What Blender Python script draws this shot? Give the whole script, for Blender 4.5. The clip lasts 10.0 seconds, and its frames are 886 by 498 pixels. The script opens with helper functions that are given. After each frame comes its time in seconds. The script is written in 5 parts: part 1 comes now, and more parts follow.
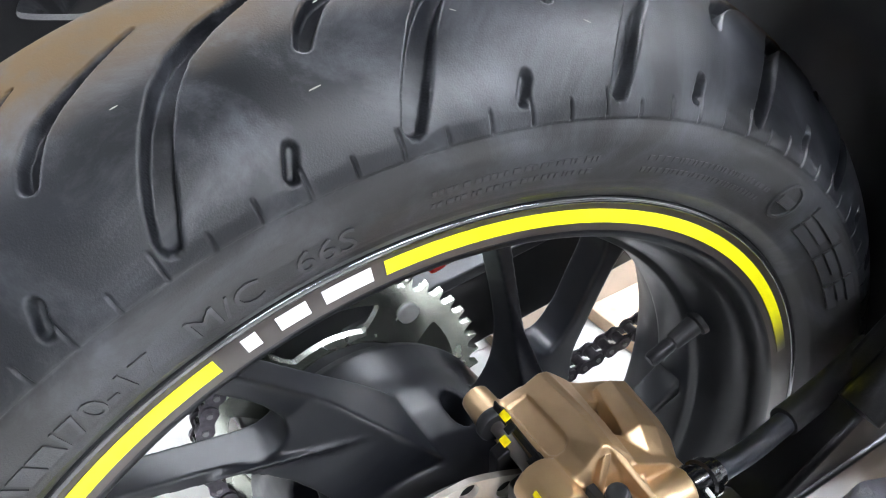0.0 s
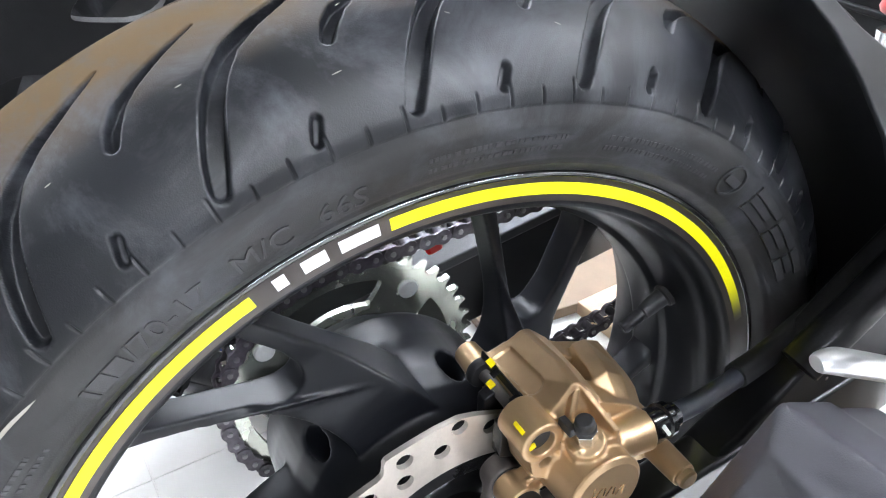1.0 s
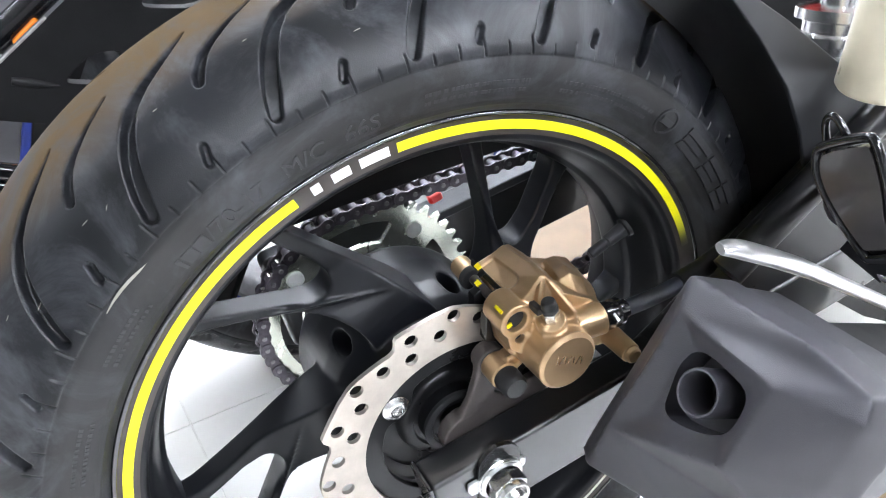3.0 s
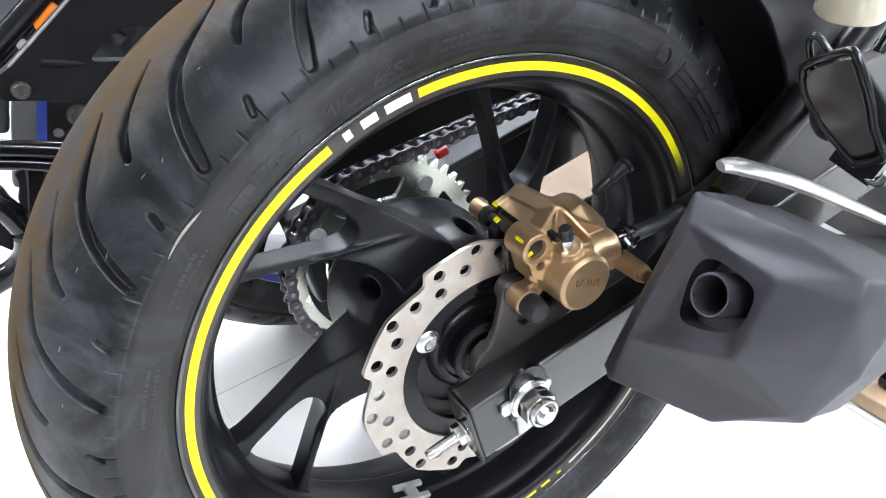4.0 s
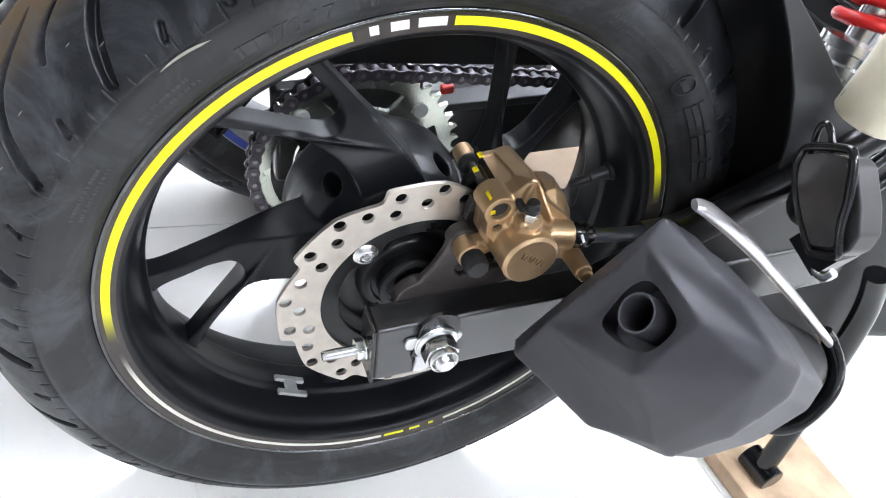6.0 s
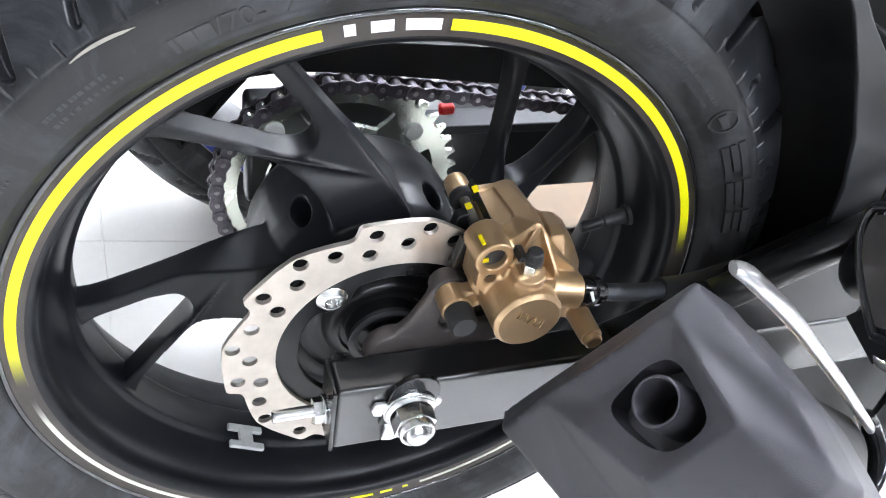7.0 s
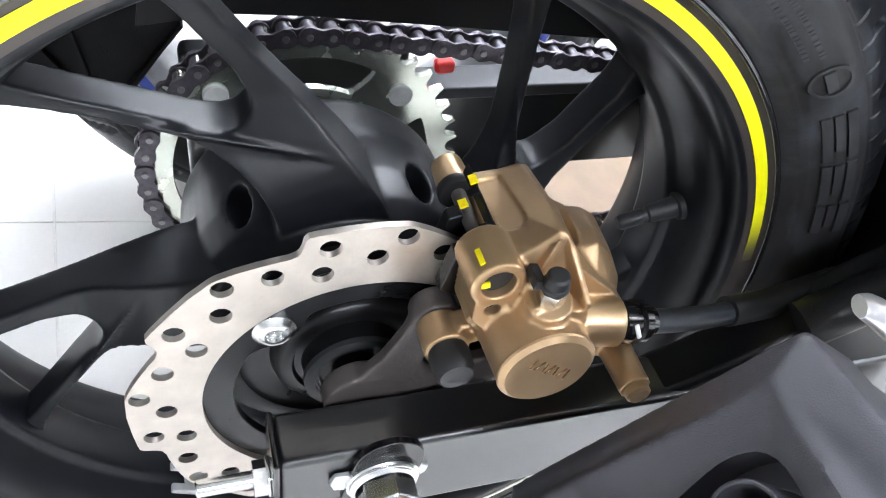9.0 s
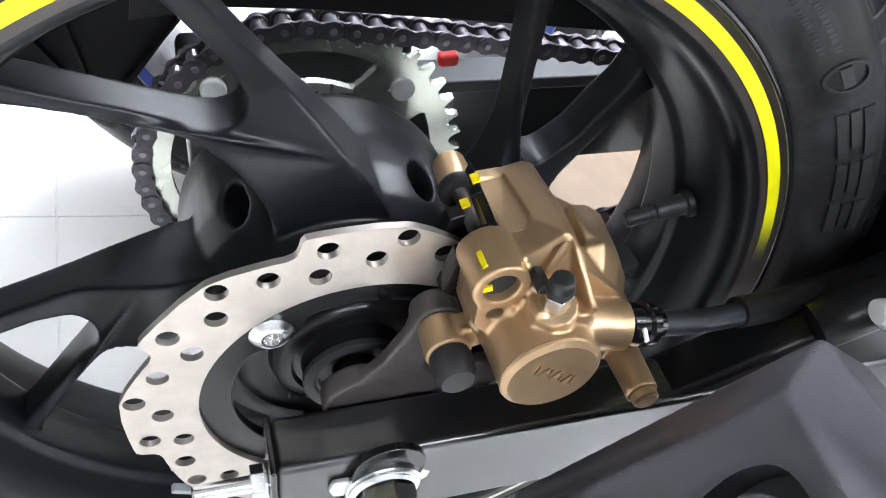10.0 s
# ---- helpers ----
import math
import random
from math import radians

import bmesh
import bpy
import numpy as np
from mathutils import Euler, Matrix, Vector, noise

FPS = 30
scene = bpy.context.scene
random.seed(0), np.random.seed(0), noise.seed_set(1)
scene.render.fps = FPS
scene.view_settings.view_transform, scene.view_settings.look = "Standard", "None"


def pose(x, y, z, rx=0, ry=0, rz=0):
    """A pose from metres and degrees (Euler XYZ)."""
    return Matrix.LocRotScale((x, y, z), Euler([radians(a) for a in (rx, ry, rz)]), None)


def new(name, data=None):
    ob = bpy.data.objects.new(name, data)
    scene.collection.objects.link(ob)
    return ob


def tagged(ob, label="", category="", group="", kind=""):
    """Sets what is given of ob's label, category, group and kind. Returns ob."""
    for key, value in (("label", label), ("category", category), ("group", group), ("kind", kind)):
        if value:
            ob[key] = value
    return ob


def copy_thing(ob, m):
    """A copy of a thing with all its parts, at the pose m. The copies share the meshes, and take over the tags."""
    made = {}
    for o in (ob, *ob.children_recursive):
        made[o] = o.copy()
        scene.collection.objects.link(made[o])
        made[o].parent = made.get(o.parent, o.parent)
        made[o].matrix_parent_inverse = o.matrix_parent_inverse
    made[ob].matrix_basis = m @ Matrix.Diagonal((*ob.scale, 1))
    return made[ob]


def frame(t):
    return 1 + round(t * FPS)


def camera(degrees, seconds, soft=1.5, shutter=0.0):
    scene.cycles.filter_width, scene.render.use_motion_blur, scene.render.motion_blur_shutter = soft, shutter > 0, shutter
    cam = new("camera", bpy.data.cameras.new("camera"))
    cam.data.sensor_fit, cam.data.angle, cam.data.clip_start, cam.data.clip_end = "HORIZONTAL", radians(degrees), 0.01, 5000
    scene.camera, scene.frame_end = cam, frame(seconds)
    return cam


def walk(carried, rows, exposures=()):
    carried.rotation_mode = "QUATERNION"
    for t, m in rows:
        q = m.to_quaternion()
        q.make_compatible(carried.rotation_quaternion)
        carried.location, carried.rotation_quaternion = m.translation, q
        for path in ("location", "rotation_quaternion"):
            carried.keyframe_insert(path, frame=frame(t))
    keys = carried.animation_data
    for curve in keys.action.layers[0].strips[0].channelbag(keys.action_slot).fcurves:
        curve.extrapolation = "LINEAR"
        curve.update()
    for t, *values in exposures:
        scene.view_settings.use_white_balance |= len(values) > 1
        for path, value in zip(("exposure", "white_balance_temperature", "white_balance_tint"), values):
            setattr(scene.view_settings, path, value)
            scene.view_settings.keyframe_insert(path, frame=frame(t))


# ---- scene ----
cam = camera(59.07, 10.0, soft=1.1)
# seconds, eye in metres, turn in degrees
PATH = [
    (0, 0.2638, -0.1095, 0.6952, 55.13, 1.48, 61.78),
    (0.5, 0.2875, -0.1215, 0.7034, 55.63, 1.30, 61.82),
    (1, 0.3174, -0.1362, 0.7098, 56.10, 1.07, 61.91),
    (1.5, 0.3387, -0.1482, 0.7152, 56.68, 1.01, 62.10),
    (2, 0.3743, -0.1549, 0.7157, 57.50, 1.01, 62.54),
    (2.2, 0.3892, -0.1599, 0.7164, 57.35, 1.19, 62.79),
    (3.3, 0.4367, -0.2003, 0.7308, 56.16, 2.82, 61.45),
    (3.5, 0.4427, -0.2128, 0.7263, 55.82, 3.57, 60.91),
    (4, 0.4561, -0.2293, 0.7273, 55.10, 4.91, 58.95),
    (4.5, 0.4676, -0.2445, 0.7265, 54.40, 5.13, 58.29),
    (5, 0.4800, -0.2622, 0.7246, 53.82, 3.50, 58.77),
    (5.5, 0.4792, -0.2672, 0.7203, 52.65, -5.98, 62.68),
    (5.7, 0.4770, -0.2574, 0.7231, 51.72, -10.83, 65.85),
    (6.8, 0.4084, -0.2114, 0.7025, 49.66, -19.51, 71.99),
    (7, 0.3956, -0.1920, 0.6825, 51.02, -18.29, 72.10),
    (7.5, 0.3622, -0.1699, 0.6663, 51.01, -17.37, 72.24),
    (8, 0.3353, -0.1481, 0.6493, 50.61, -17.76, 72.79),
    (8.5, 0.3092, -0.1361, 0.6390, 49.29, -17.61, 73.05),
    (9, 0.2917, -0.1211, 0.6221, 47.82, -17.50, 73.32),
    (9.5, 0.2842, -0.1142, 0.6191, 47.08, -17.22, 73.69),
    (10, 0.2827, -0.1149, 0.6198, 46.96, -17.11, 73.72),
]
walk(cam, [(t, pose(x, y, z, rx, ry, rz)) for t, x, y, z, rx, ry, rz in PATH],
     exposures=[(0, 0.14), (2.2, 0.10), (3.3, -0.03), (4.4, -0.27), (5.5, -0.48), (6.8, -0.06), (8, 0.10), (9, 0.04), (10, -0.03)])

# ---- light: a showroom with assumed ceiling panels, all out of view ----
world = bpy.data.worlds.new("showroom_world")
scene.world = world
world.use_nodes = True
world.node_tree.nodes["Background"].inputs[0].default_value = (0.75, 0.8, 0.9, 1)
world.node_tree.nodes["Background"].inputs[1].default_value = 0.02
scene.view_settings.exposure = 0.0


# ---- materials ----
def mat(name, color, rough=0.5, metal=0.0, vary=0.15, scale=60.0, bump=0.0, bump_scale=400.0, coat=0.0, second=None, spec=0.5):
    m = bpy.data.materials.new(name)
    m.use_nodes = True
    nt = m.node_tree
    b = nt.nodes["Principled BSDF"]
    b.inputs["Roughness"].default_value = rough
    b.inputs["Metallic"].default_value = metal
    b.inputs["Coat Weight"].default_value = coat
    b.inputs["Coat Roughness"].default_value = 0.1
    b.inputs["Specular IOR Level"].default_value = spec
    tc = nt.nodes.new("ShaderNodeTexCoord")
    big = nt.nodes.new("ShaderNodeTexNoise")
    big.inputs["Scale"].default_value = scale
    big.inputs["Detail"].default_value = 6
    nt.links.new(tc.outputs["Object"], big.inputs["Vector"])
    ramp = nt.nodes.new("ShaderNodeValToRGB")
    lo = [c * (1 - vary) for c in color]
    hi = [min(1, c * (1 + vary)) for c in color] if second is None else list(second)
    ramp.color_ramp.elements[0].position, ramp.color_ramp.elements[1].position = 0.35, 0.68
    ramp.color_ramp.elements[0].color, ramp.color_ramp.elements[1].color = (*lo, 1), (*hi, 1)
    nt.links.new(big.outputs["Fac"], ramp.inputs["Fac"])
    nt.links.new(ramp.outputs["Color"], b.inputs["Base Color"])
    fine = nt.nodes.new("ShaderNodeTexNoise")
    fine.inputs["Scale"].default_value = bump_scale
    fine.inputs["Detail"].default_value = 4
    nt.links.new(tc.outputs["Object"], fine.inputs["Vector"])
    mr = nt.nodes.new("ShaderNodeMapRange")
    mr.inputs["To Min"].default_value, mr.inputs["To Max"].default_value = max(0.02, rough - 0.08), min(1, rough + 0.08)
    nt.links.new(big.outputs["Fac"], mr.inputs["Value"])
    nt.links.new(mr.outputs["Result"], b.inputs["Roughness"])
    if bump:
        bp = nt.nodes.new("ShaderNodeBump")
        bp.inputs["Strength"].default_value = bump
        bp.inputs["Distance"].default_value = 0.0006
        nt.links.new(fine.outputs["Fac"], bp.inputs["Height"])
        nt.links.new(bp.outputs["Normal"], b.inputs["Normal"])
    return m


def glow(name, color, strength):
    m = bpy.data.materials.new(name)
    m.use_nodes = True
    b = m.node_tree.nodes["Principled BSDF"]
    b.inputs["Base Color"].default_value = (*color, 1)
    b.inputs["Emission Color"].default_value = (*color, 1)
    b.inputs["Emission Strength"].default_value = strength
    return m


def rubber():
    """Tyre rubber: black, grey with wear, brown dust along the crown."""
    m = mat("tyre_rubber", (0.0070, 0.0076, 0.0096), 0.34, vary=0.45, scale=14, bump=0.16, bump_scale=1500, spec=0.33)
    nt = m.node_tree
    b = nt.nodes["Principled BSDF"]
    base = b.inputs["Base Color"].links[0].from_socket
    tc = nt.nodes.new("ShaderNodeTexCoord")
    sep = nt.nodes.new("ShaderNodeSeparateXYZ")
    nt.links.new(tc.outputs["Object"], sep.inputs[0])
    ab = nt.nodes.new("ShaderNodeMath")
    ab.operation = "ABSOLUTE"
    nt.links.new(sep.outputs["X"], ab.inputs[0])
    n = nt.nodes.new("ShaderNodeTexNoise")
    n.inputs["Scale"].default_value, n.inputs["Detail"].default_value = 22, 8
    nt.links.new(tc.outputs["Object"], n.inputs["Vector"])
    sc = nt.nodes.new("ShaderNodeMath")
    sc.operation, sc.inputs[1].default_value = "MULTIPLY", 0.03
    nt.links.new(n.outputs["Fac"], sc.inputs[0])
    add = nt.nodes.new("ShaderNodeMath")
    nt.links.new(ab.outputs[0], add.inputs[0])
    nt.links.new(sc.outputs[0], add.inputs[1])
    mr = nt.nodes.new("ShaderNodeMapRange")
    for key, v in (("From Min", 0.056), ("From Max", 0.030), ("To Min", 0.0), ("To Max", 1.0)):
        mr.inputs[key].default_value = v
    nt.links.new(add.outputs[0], mr.inputs["Value"])
    mix = nt.nodes.new("ShaderNodeMix")
    mix.data_type = "RGBA"
    nt.links.new(mr.outputs["Result"], mix.inputs[0])
    nt.links.new(base, mix.inputs[6])
    mix.inputs[7].default_value = (0.088, 0.060, 0.031, 1)
    # paler, dustier side wall
    low = nt.nodes.new("ShaderNodeVectorMath")
    low.operation = "SUBTRACT"
    low.inputs[1].default_value = (0, 0, 0.314)
    nt.links.new(tc.outputs["Object"], low.inputs[0])
    flat = nt.nodes.new("ShaderNodeVectorMath")
    flat.operation = "MULTIPLY"
    flat.inputs[1].default_value = (0, 1, 1)
    nt.links.new(low.outputs[0], flat.inputs[0])
    far = nt.nodes.new("ShaderNodeVectorMath")
    far.operation = "LENGTH"
    nt.links.new(flat.outputs[0], far.inputs[0])
    wall = nt.nodes.new("ShaderNodeMapRange")
    for key, v in (("From Min", 0.2700), ("From Max", 0.2660), ("To Min", 0.0), ("To Max", 0.75)):
        wall.inputs[key].default_value = v
    nt.links.new(far.outputs["Value"], wall.inputs["Value"])
    spots = nt.nodes.new("ShaderNodeMath")
    spots.operation = "MULTIPLY"
    nt.links.new(wall.outputs["Result"], spots.inputs[0])
    nt.links.new(n.outputs["Fac"], spots.inputs[1])
    side = nt.nodes.new("ShaderNodeMix")
    side.data_type = "RGBA"
    nt.links.new(spots.outputs[0], side.inputs[0])
    nt.links.new(mix.outputs[2], side.inputs[6])
    side.inputs[7].default_value = (0.042, 0.040, 0.038, 1)
    nt.links.new(side.outputs[2], b.inputs["Base Color"])
    arc = nt.nodes.new("ShaderNodeMath")
    arc.operation, arc.inputs[1].default_value = "POWER", 2.0
    nt.links.new(ab.outputs[0], arc.inputs[0])
    inner = nt.nodes.new("ShaderNodeMath")
    inner.operation, inner.inputs[0].default_value = "SUBTRACT", 0.0800 ** 2
    nt.links.new(arc.outputs[0], inner.inputs[1])
    root = nt.nodes.new("ShaderNodeMath")
    root.operation = "SQRT"
    nt.links.new(inner.outputs[0], root.inputs[0])
    sunk = nt.nodes.new("ShaderNodeMath")
    sunk.operation = "SUBTRACT"
    nt.links.new(root.outputs[0], sunk.inputs[0])
    nt.links.new(far.outputs["Value"], sunk.inputs[1])
    clean = nt.nodes.new("ShaderNodeMapRange")
    for key, v in (("From Min", -0.2355), ("From Max", -0.2367), ("To Min", 0.0), ("To Max", 1.0)):
        clean.inputs[key].default_value = v
    nt.links.new(sunk.outputs[0], clean.inputs["Value"])
    dust = nt.nodes.new("ShaderNodeMath")
    dust.operation = "MULTIPLY"
    nt.links.new(mr.outputs["Result"], dust.inputs[0])
    nt.links.new(clean.outputs["Result"], dust.inputs[1])
    nt.links.new(dust.outputs[0], mix.inputs[0])
    # grey handling smudges with ragged edges
    rag = nt.nodes.new("ShaderNodeTexNoise")
    rag.inputs["Scale"].default_value, rag.inputs["Detail"].default_value, rag.inputs["Roughness"].default_value, rag.inputs["Distortion"].default_value = 15, 10, 0.68, 0.7
    nt.links.new(tc.outputs["Object"], rag.inputs["Vector"])
    edge = nt.nodes.new("ShaderNodeMapRange")
    for key, v in (("From Min", 0.47), ("From Max", 0.64), ("To Min", 0.0), ("To Max", 0.75)):
        edge.inputs[key].default_value = v
    nt.links.new(rag.outputs["Fac"], edge.inputs["Value"])
    smudge = nt.nodes.new("ShaderNodeMix")
    smudge.data_type = "RGBA"
    nt.links.new(edge.outputs["Result"], smudge.inputs[0])
    nt.links.new(side.outputs[2], smudge.inputs[6])
    smudge.inputs[7].default_value = (0.066, 0.069, 0.077, 1)
    nt.links.new(smudge.outputs[2], b.inputs["Base Color"])
    # smeared polish: the gloss comes and goes in streaks round the tyre
    streak = nt.nodes.new("ShaderNodeTexNoise")
    streak.inputs["Scale"].default_value, streak.inputs["Detail"].default_value, streak.inputs["Distortion"].default_value = 9, 9, 1.5
    nt.links.new(tc.outputs["Object"], streak.inputs["Vector"])
    rr = nt.nodes.new("ShaderNodeMapRange")
    for key, v in (("From Min", 0.35), ("From Max", 0.65), ("To Min", 0.29), ("To Max", 0.46)):
        rr.inputs[key].default_value = v
    nt.links.new(streak.outputs["Fac"], rr.inputs["Value"])
    matt = nt.nodes.new("ShaderNodeMath")
    matt.operation, matt.inputs[1].default_value = "MULTIPLY_ADD", 0.36
    nt.links.new(dust.outputs[0], matt.inputs[0])
    nt.links.new(rr.outputs["Result"], matt.inputs[2])
    nt.links.new(matt.outputs[0], b.inputs["Roughness"])
    sheen = nt.nodes.new("ShaderNodeMath")
    sheen.operation, sheen.inputs[1].default_value, sheen.inputs[2].default_value = "MULTIPLY_ADD", -0.29, 0.33
    nt.links.new(dust.outputs[0], sheen.inputs[0])
    nt.links.new(sheen.outputs[0], b.inputs["Specular IOR Level"])
    return m


RUBBER = rubber()
WORN_RUBBER = mat("worn_grey_rubber", (0.034, 0.034, 0.036), 0.42, vary=0.3, scale=90, bump=0.2, bump_scale=1300)
MATTE_BLACK = mat("matte_black_plastic", (0.0080, 0.0080, 0.0087), 0.5, vary=0.3, scale=30, bump=0.3, bump_scale=900, spec=0.22)
RIM_BLACK = mat("satin_black_alloy", (0.0062, 0.0068, 0.0088), 0.34, vary=0.12, scale=30, bump=0.07, bump_scale=1500, spec=0.30)
FLANGE = mat("dark_bronze_flange", (0.060, 0.050, 0.045), 0.35, metal=0.3, vary=0.15, scale=40)
YELLOW = mat("fluorescent_yellow_tape", (0.86, 0.82, 0.004), 0.45, vary=0.02)
WHITE_TAPE = mat("white_tape", (0.85, 0.84, 0.83), 0.4, vary=0.03)
CREAM_TAPE = mat("cream_tape", (0.72, 0.70, 0.62), 0.35, vary=0.05)
STEEL_DISC = mat("brushed_steel", (0.55, 0.50, 0.445), 0.38, metal=0.85, vary=0.08, scale=90, bump=0.15, bump_scale=700)
LIP = mat("polished_dark_lip", (0.14, 0.14, 0.145), 0.12, metal=0.9, vary=0.1, scale=60)
BLACK_PAINT = mat("gloss_black_paint", (0.0062, 0.0065, 0.0075), 0.16, vary=0.2, scale=20, bump=0.03, bump_scale=300, coat=0.3, spec=0.4)
ARM_PAINT = mat("deep_gloss_black_paint", (0.0062, 0.0065, 0.0075), 0.30, vary=0.2, scale=20, bump=0.02, bump_scale=300, coat=0.6)
BLACK_SATIN = mat("satin_black_paint", (0.0066, 0.0066, 0.0075), 0.3, vary=0.25, scale=25, bump=0.12, bump_scale=800, spec=0.30)
PLASTIC = mat("black_moulded_plastic", (0.0078, 0.0078, 0.0090), 0.38, vary=0.15, scale=40, bump=0.3, bump_scale=1800, spec=0.32)
EXHAUST = mat("charcoal_silencer_cover", (0.036, 0.035, 0.042), 0.46, vary=0.08, scale=30, bump=0.25, bump_scale=1600)
GOLD = mat("gold_anodised_casting", (0.49, 0.335, 0.19), 0.35, metal=0.78, vary=0.05, scale=60, bump=0.08, bump_scale=1600)
ZINC = mat("bright_zinc", (0.75, 0.75, 0.74), 0.22, metal=1.0, vary=0.08, scale=120)
ALU = mat("brushed_aluminium", (0.72, 0.72, 0.73), 0.32, metal=0.9, vary=0.05, scale=60, bump=0.1)
CAST_GREY = mat("cast_grey_bracket", (0.085, 0.075, 0.072), 0.5, metal=0.3, vary=0.2, scale=60, bump=0.3)
PALE_ZINC = mat("dull_pale_zinc", (0.50, 0.51, 0.50), 0.42, metal=0.35, vary=0.1, scale=120)
BRACKET = mat("cast_brown_grey_bracket", (0.085, 0.073, 0.069), 0.45, metal=0.3, vary=0.12, scale=60, bump=0.3)
SPROCKET = mat("zinc_plated_sprocket", (0.74, 0.77, 0.68), 0.26, metal=0.92, vary=0.1, scale=40)
CHAIN_STEEL = mat("dark_chain_steel", (0.105, 0.095, 0.11), 0.36, metal=0.55, vary=0.3, scale=200, bump=0.2)
PANEL_BLACK = mat("grey_black_panel", (0.028, 0.029, 0.033), 0.42, vary=0.1, bump=0.2, bump_scale=1800)
RUBBER_CAP = mat("soft_black_rubber", (0.011, 0.011, 0.012), 0.55, vary=0.2, scale=80, bump=0.2)
GREY_HUB = mat("grey_hub_face", (0.035, 0.036, 0.038), 0.42, metal=0.3, vary=0.15, scale=50)
TILE = mat("white_floor_tile", (0.75, 0.738, 0.71), 0.16, vary=0.02, scale=3, coat=0.2)
GROUT = mat("pale_grout", (0.72, 0.70, 0.67), 0.8, vary=0.06, scale=200)
WALL = mat("grey_wall_paint", (0.28, 0.28, 0.28), 0.7, vary=0.06, scale=4)
BOUNCE_WALL = mat("pale_bounce_wall", (0.80, 0.79, 0.77), 0.6, vary=0.04, scale=4)
WHITE_ENAMEL = mat("white_enamel", (0.8, 0.8, 0.79), 0.4, vary=0.03)
BOARD = mat("brown_board", (0.215, 0.15, 0.098), 0.55, vary=0.12, scale=18, bump=0.2)
WOOD = mat("raw_wooden_plank", (0.60, 0.42, 0.27), 0.6, vary=0.22, scale=22, bump=0.25, second=(0.74, 0.54, 0.36))
ORANGE = mat("amber_reflector", (0.9, 0.25, 0.02), 0.2, vary=0.03)
RED = mat("red_plastic", (0.55, 0.02, 0.02), 0.3, vary=0.1)
BLUE = mat("blue_rim_stripe", (0.03, 0.06, 0.35), 0.35, vary=0.1)
YELLOW_MARK = mat("yellow_paint_mark", (0.85, 0.68, 0.0), 0.5, vary=0.1, scale=300)
BEIGE = mat("beige_enamel", (0.75, 0.68, 0.52), 0.3, vary=0.04)
GUARD_LIP = mat("pale_grey_edge", (0.30, 0.29, 0.27), 0.45, vary=0.3, scale=150)
GREY_PANEL = mat("grey_panel", (0.115, 0.115, 0.122), 0.42, vary=0.1, scale=30)
PANEL_LIGHT = glow("ceiling_panel_light", (0.89, 0.94, 1.04), 95.0)


# ---- mesh tools ----
def empty(name, parent=None, at=(0, 0, 0)):
    ob = new(name)
    ob.location = at
    ob.empty_display_size = 0.05
    if parent:
        ob.parent = parent
    return ob


def part(name, bm, material, parent=None, label="", smooth=40, bevel=0.0, segs=2):
    me = bpy.data.meshes.new(name)
    bm.normal_update()
    bm.to_mesh(me)
    bm.free()
    return part_mesh(name, me, material, parent, label, smooth, bevel, segs)


def part_mesh(name, me, material, parent=None, label="", smooth=40, bevel=0.0, segs=2):
    ob = new(name, me)
    for m in material if isinstance(material, (list, tuple)) else [material]:
        me.materials.append(m)
    if smooth:
        me.shade_smooth()
        me.set_sharp_from_angle(angle=radians(smooth))
    if bevel:
        b = ob.modifiers.new("bevel", "BEVEL")
        b.width, b.segments, b.limit_method, b.angle_limit = bevel, segs, "ANGLE", radians(30)
        b.harden_normals = True
    if parent:
        ob.parent = parent
    if label:
        ob["label"] = label
    return ob


def box(bm, size, m=Matrix()):
    r = bmesh.ops.create_cube(bm, size=1, matrix=m @ Matrix.Diagonal((*size, 1)))
    return r["verts"]


def cyl(bm, r1, r2, a, b, seg=32, caps=True):
    """A cone or cylinder from point a to point b."""
    a, b = Vector(a), Vector(b)
    d = b - a
    m = Matrix.Translation((a + b) / 2) @ d.to_track_quat("Z", "Y").to_matrix().to_4x4()
    return bmesh.ops.create_cone(bm, segments=seg, radius1=r1, radius2=r2, depth=d.length, cap_ends=caps, matrix=m)["verts"]


def lathe(bm, profile, origin, axis=(1, 0, 0), seg=64, close=False, start=0.0, sweep=360.0):
    """Turn a profile of (along, radius) about an axis through origin."""
    ax = Vector(axis).normalized()
    u = ax.orthogonal().normalized() if abs(ax.x) < 0.99 else Vector((0, 1, 0))
    w = ax.cross(u)
    o = Vector(origin)
    rings = []
    full = abs(sweep - 360) < 1e-6
    n = seg if full else seg + 1
    for i in range(n):
        t = radians(start + sweep * i / seg)
        d = u * math.cos(t) + w * math.sin(t)
        rings.append([bm.verts.new(o + ax * h + d * r) for h, r in profile])
    k = len(profile)
    for i in range(n if full else n - 1):
        a, b = rings[i], rings[(i + 1) % n]
        for j in range(k if close else k - 1):
            f = (a[j], a[(j + 1) % k], b[(j + 1) % k], b[j])
            if profile[j][1] < 1e-7:
                f = (a[j], a[(j + 1) % k], b[(j + 1) % k])
            elif profile[(j + 1) % k][1] < 1e-7:
                f = (a[j], a[(j + 1) % k], b[j])
            bm.faces.new(f)
    if full and (profile[0][1] < 1e-7 or profile[-1][1] < 1e-7):
        bmesh.ops.remove_doubles(bm, verts=bm.verts, dist=1e-7)
    bmesh.ops.recalc_face_normals(bm, faces=bm.faces)


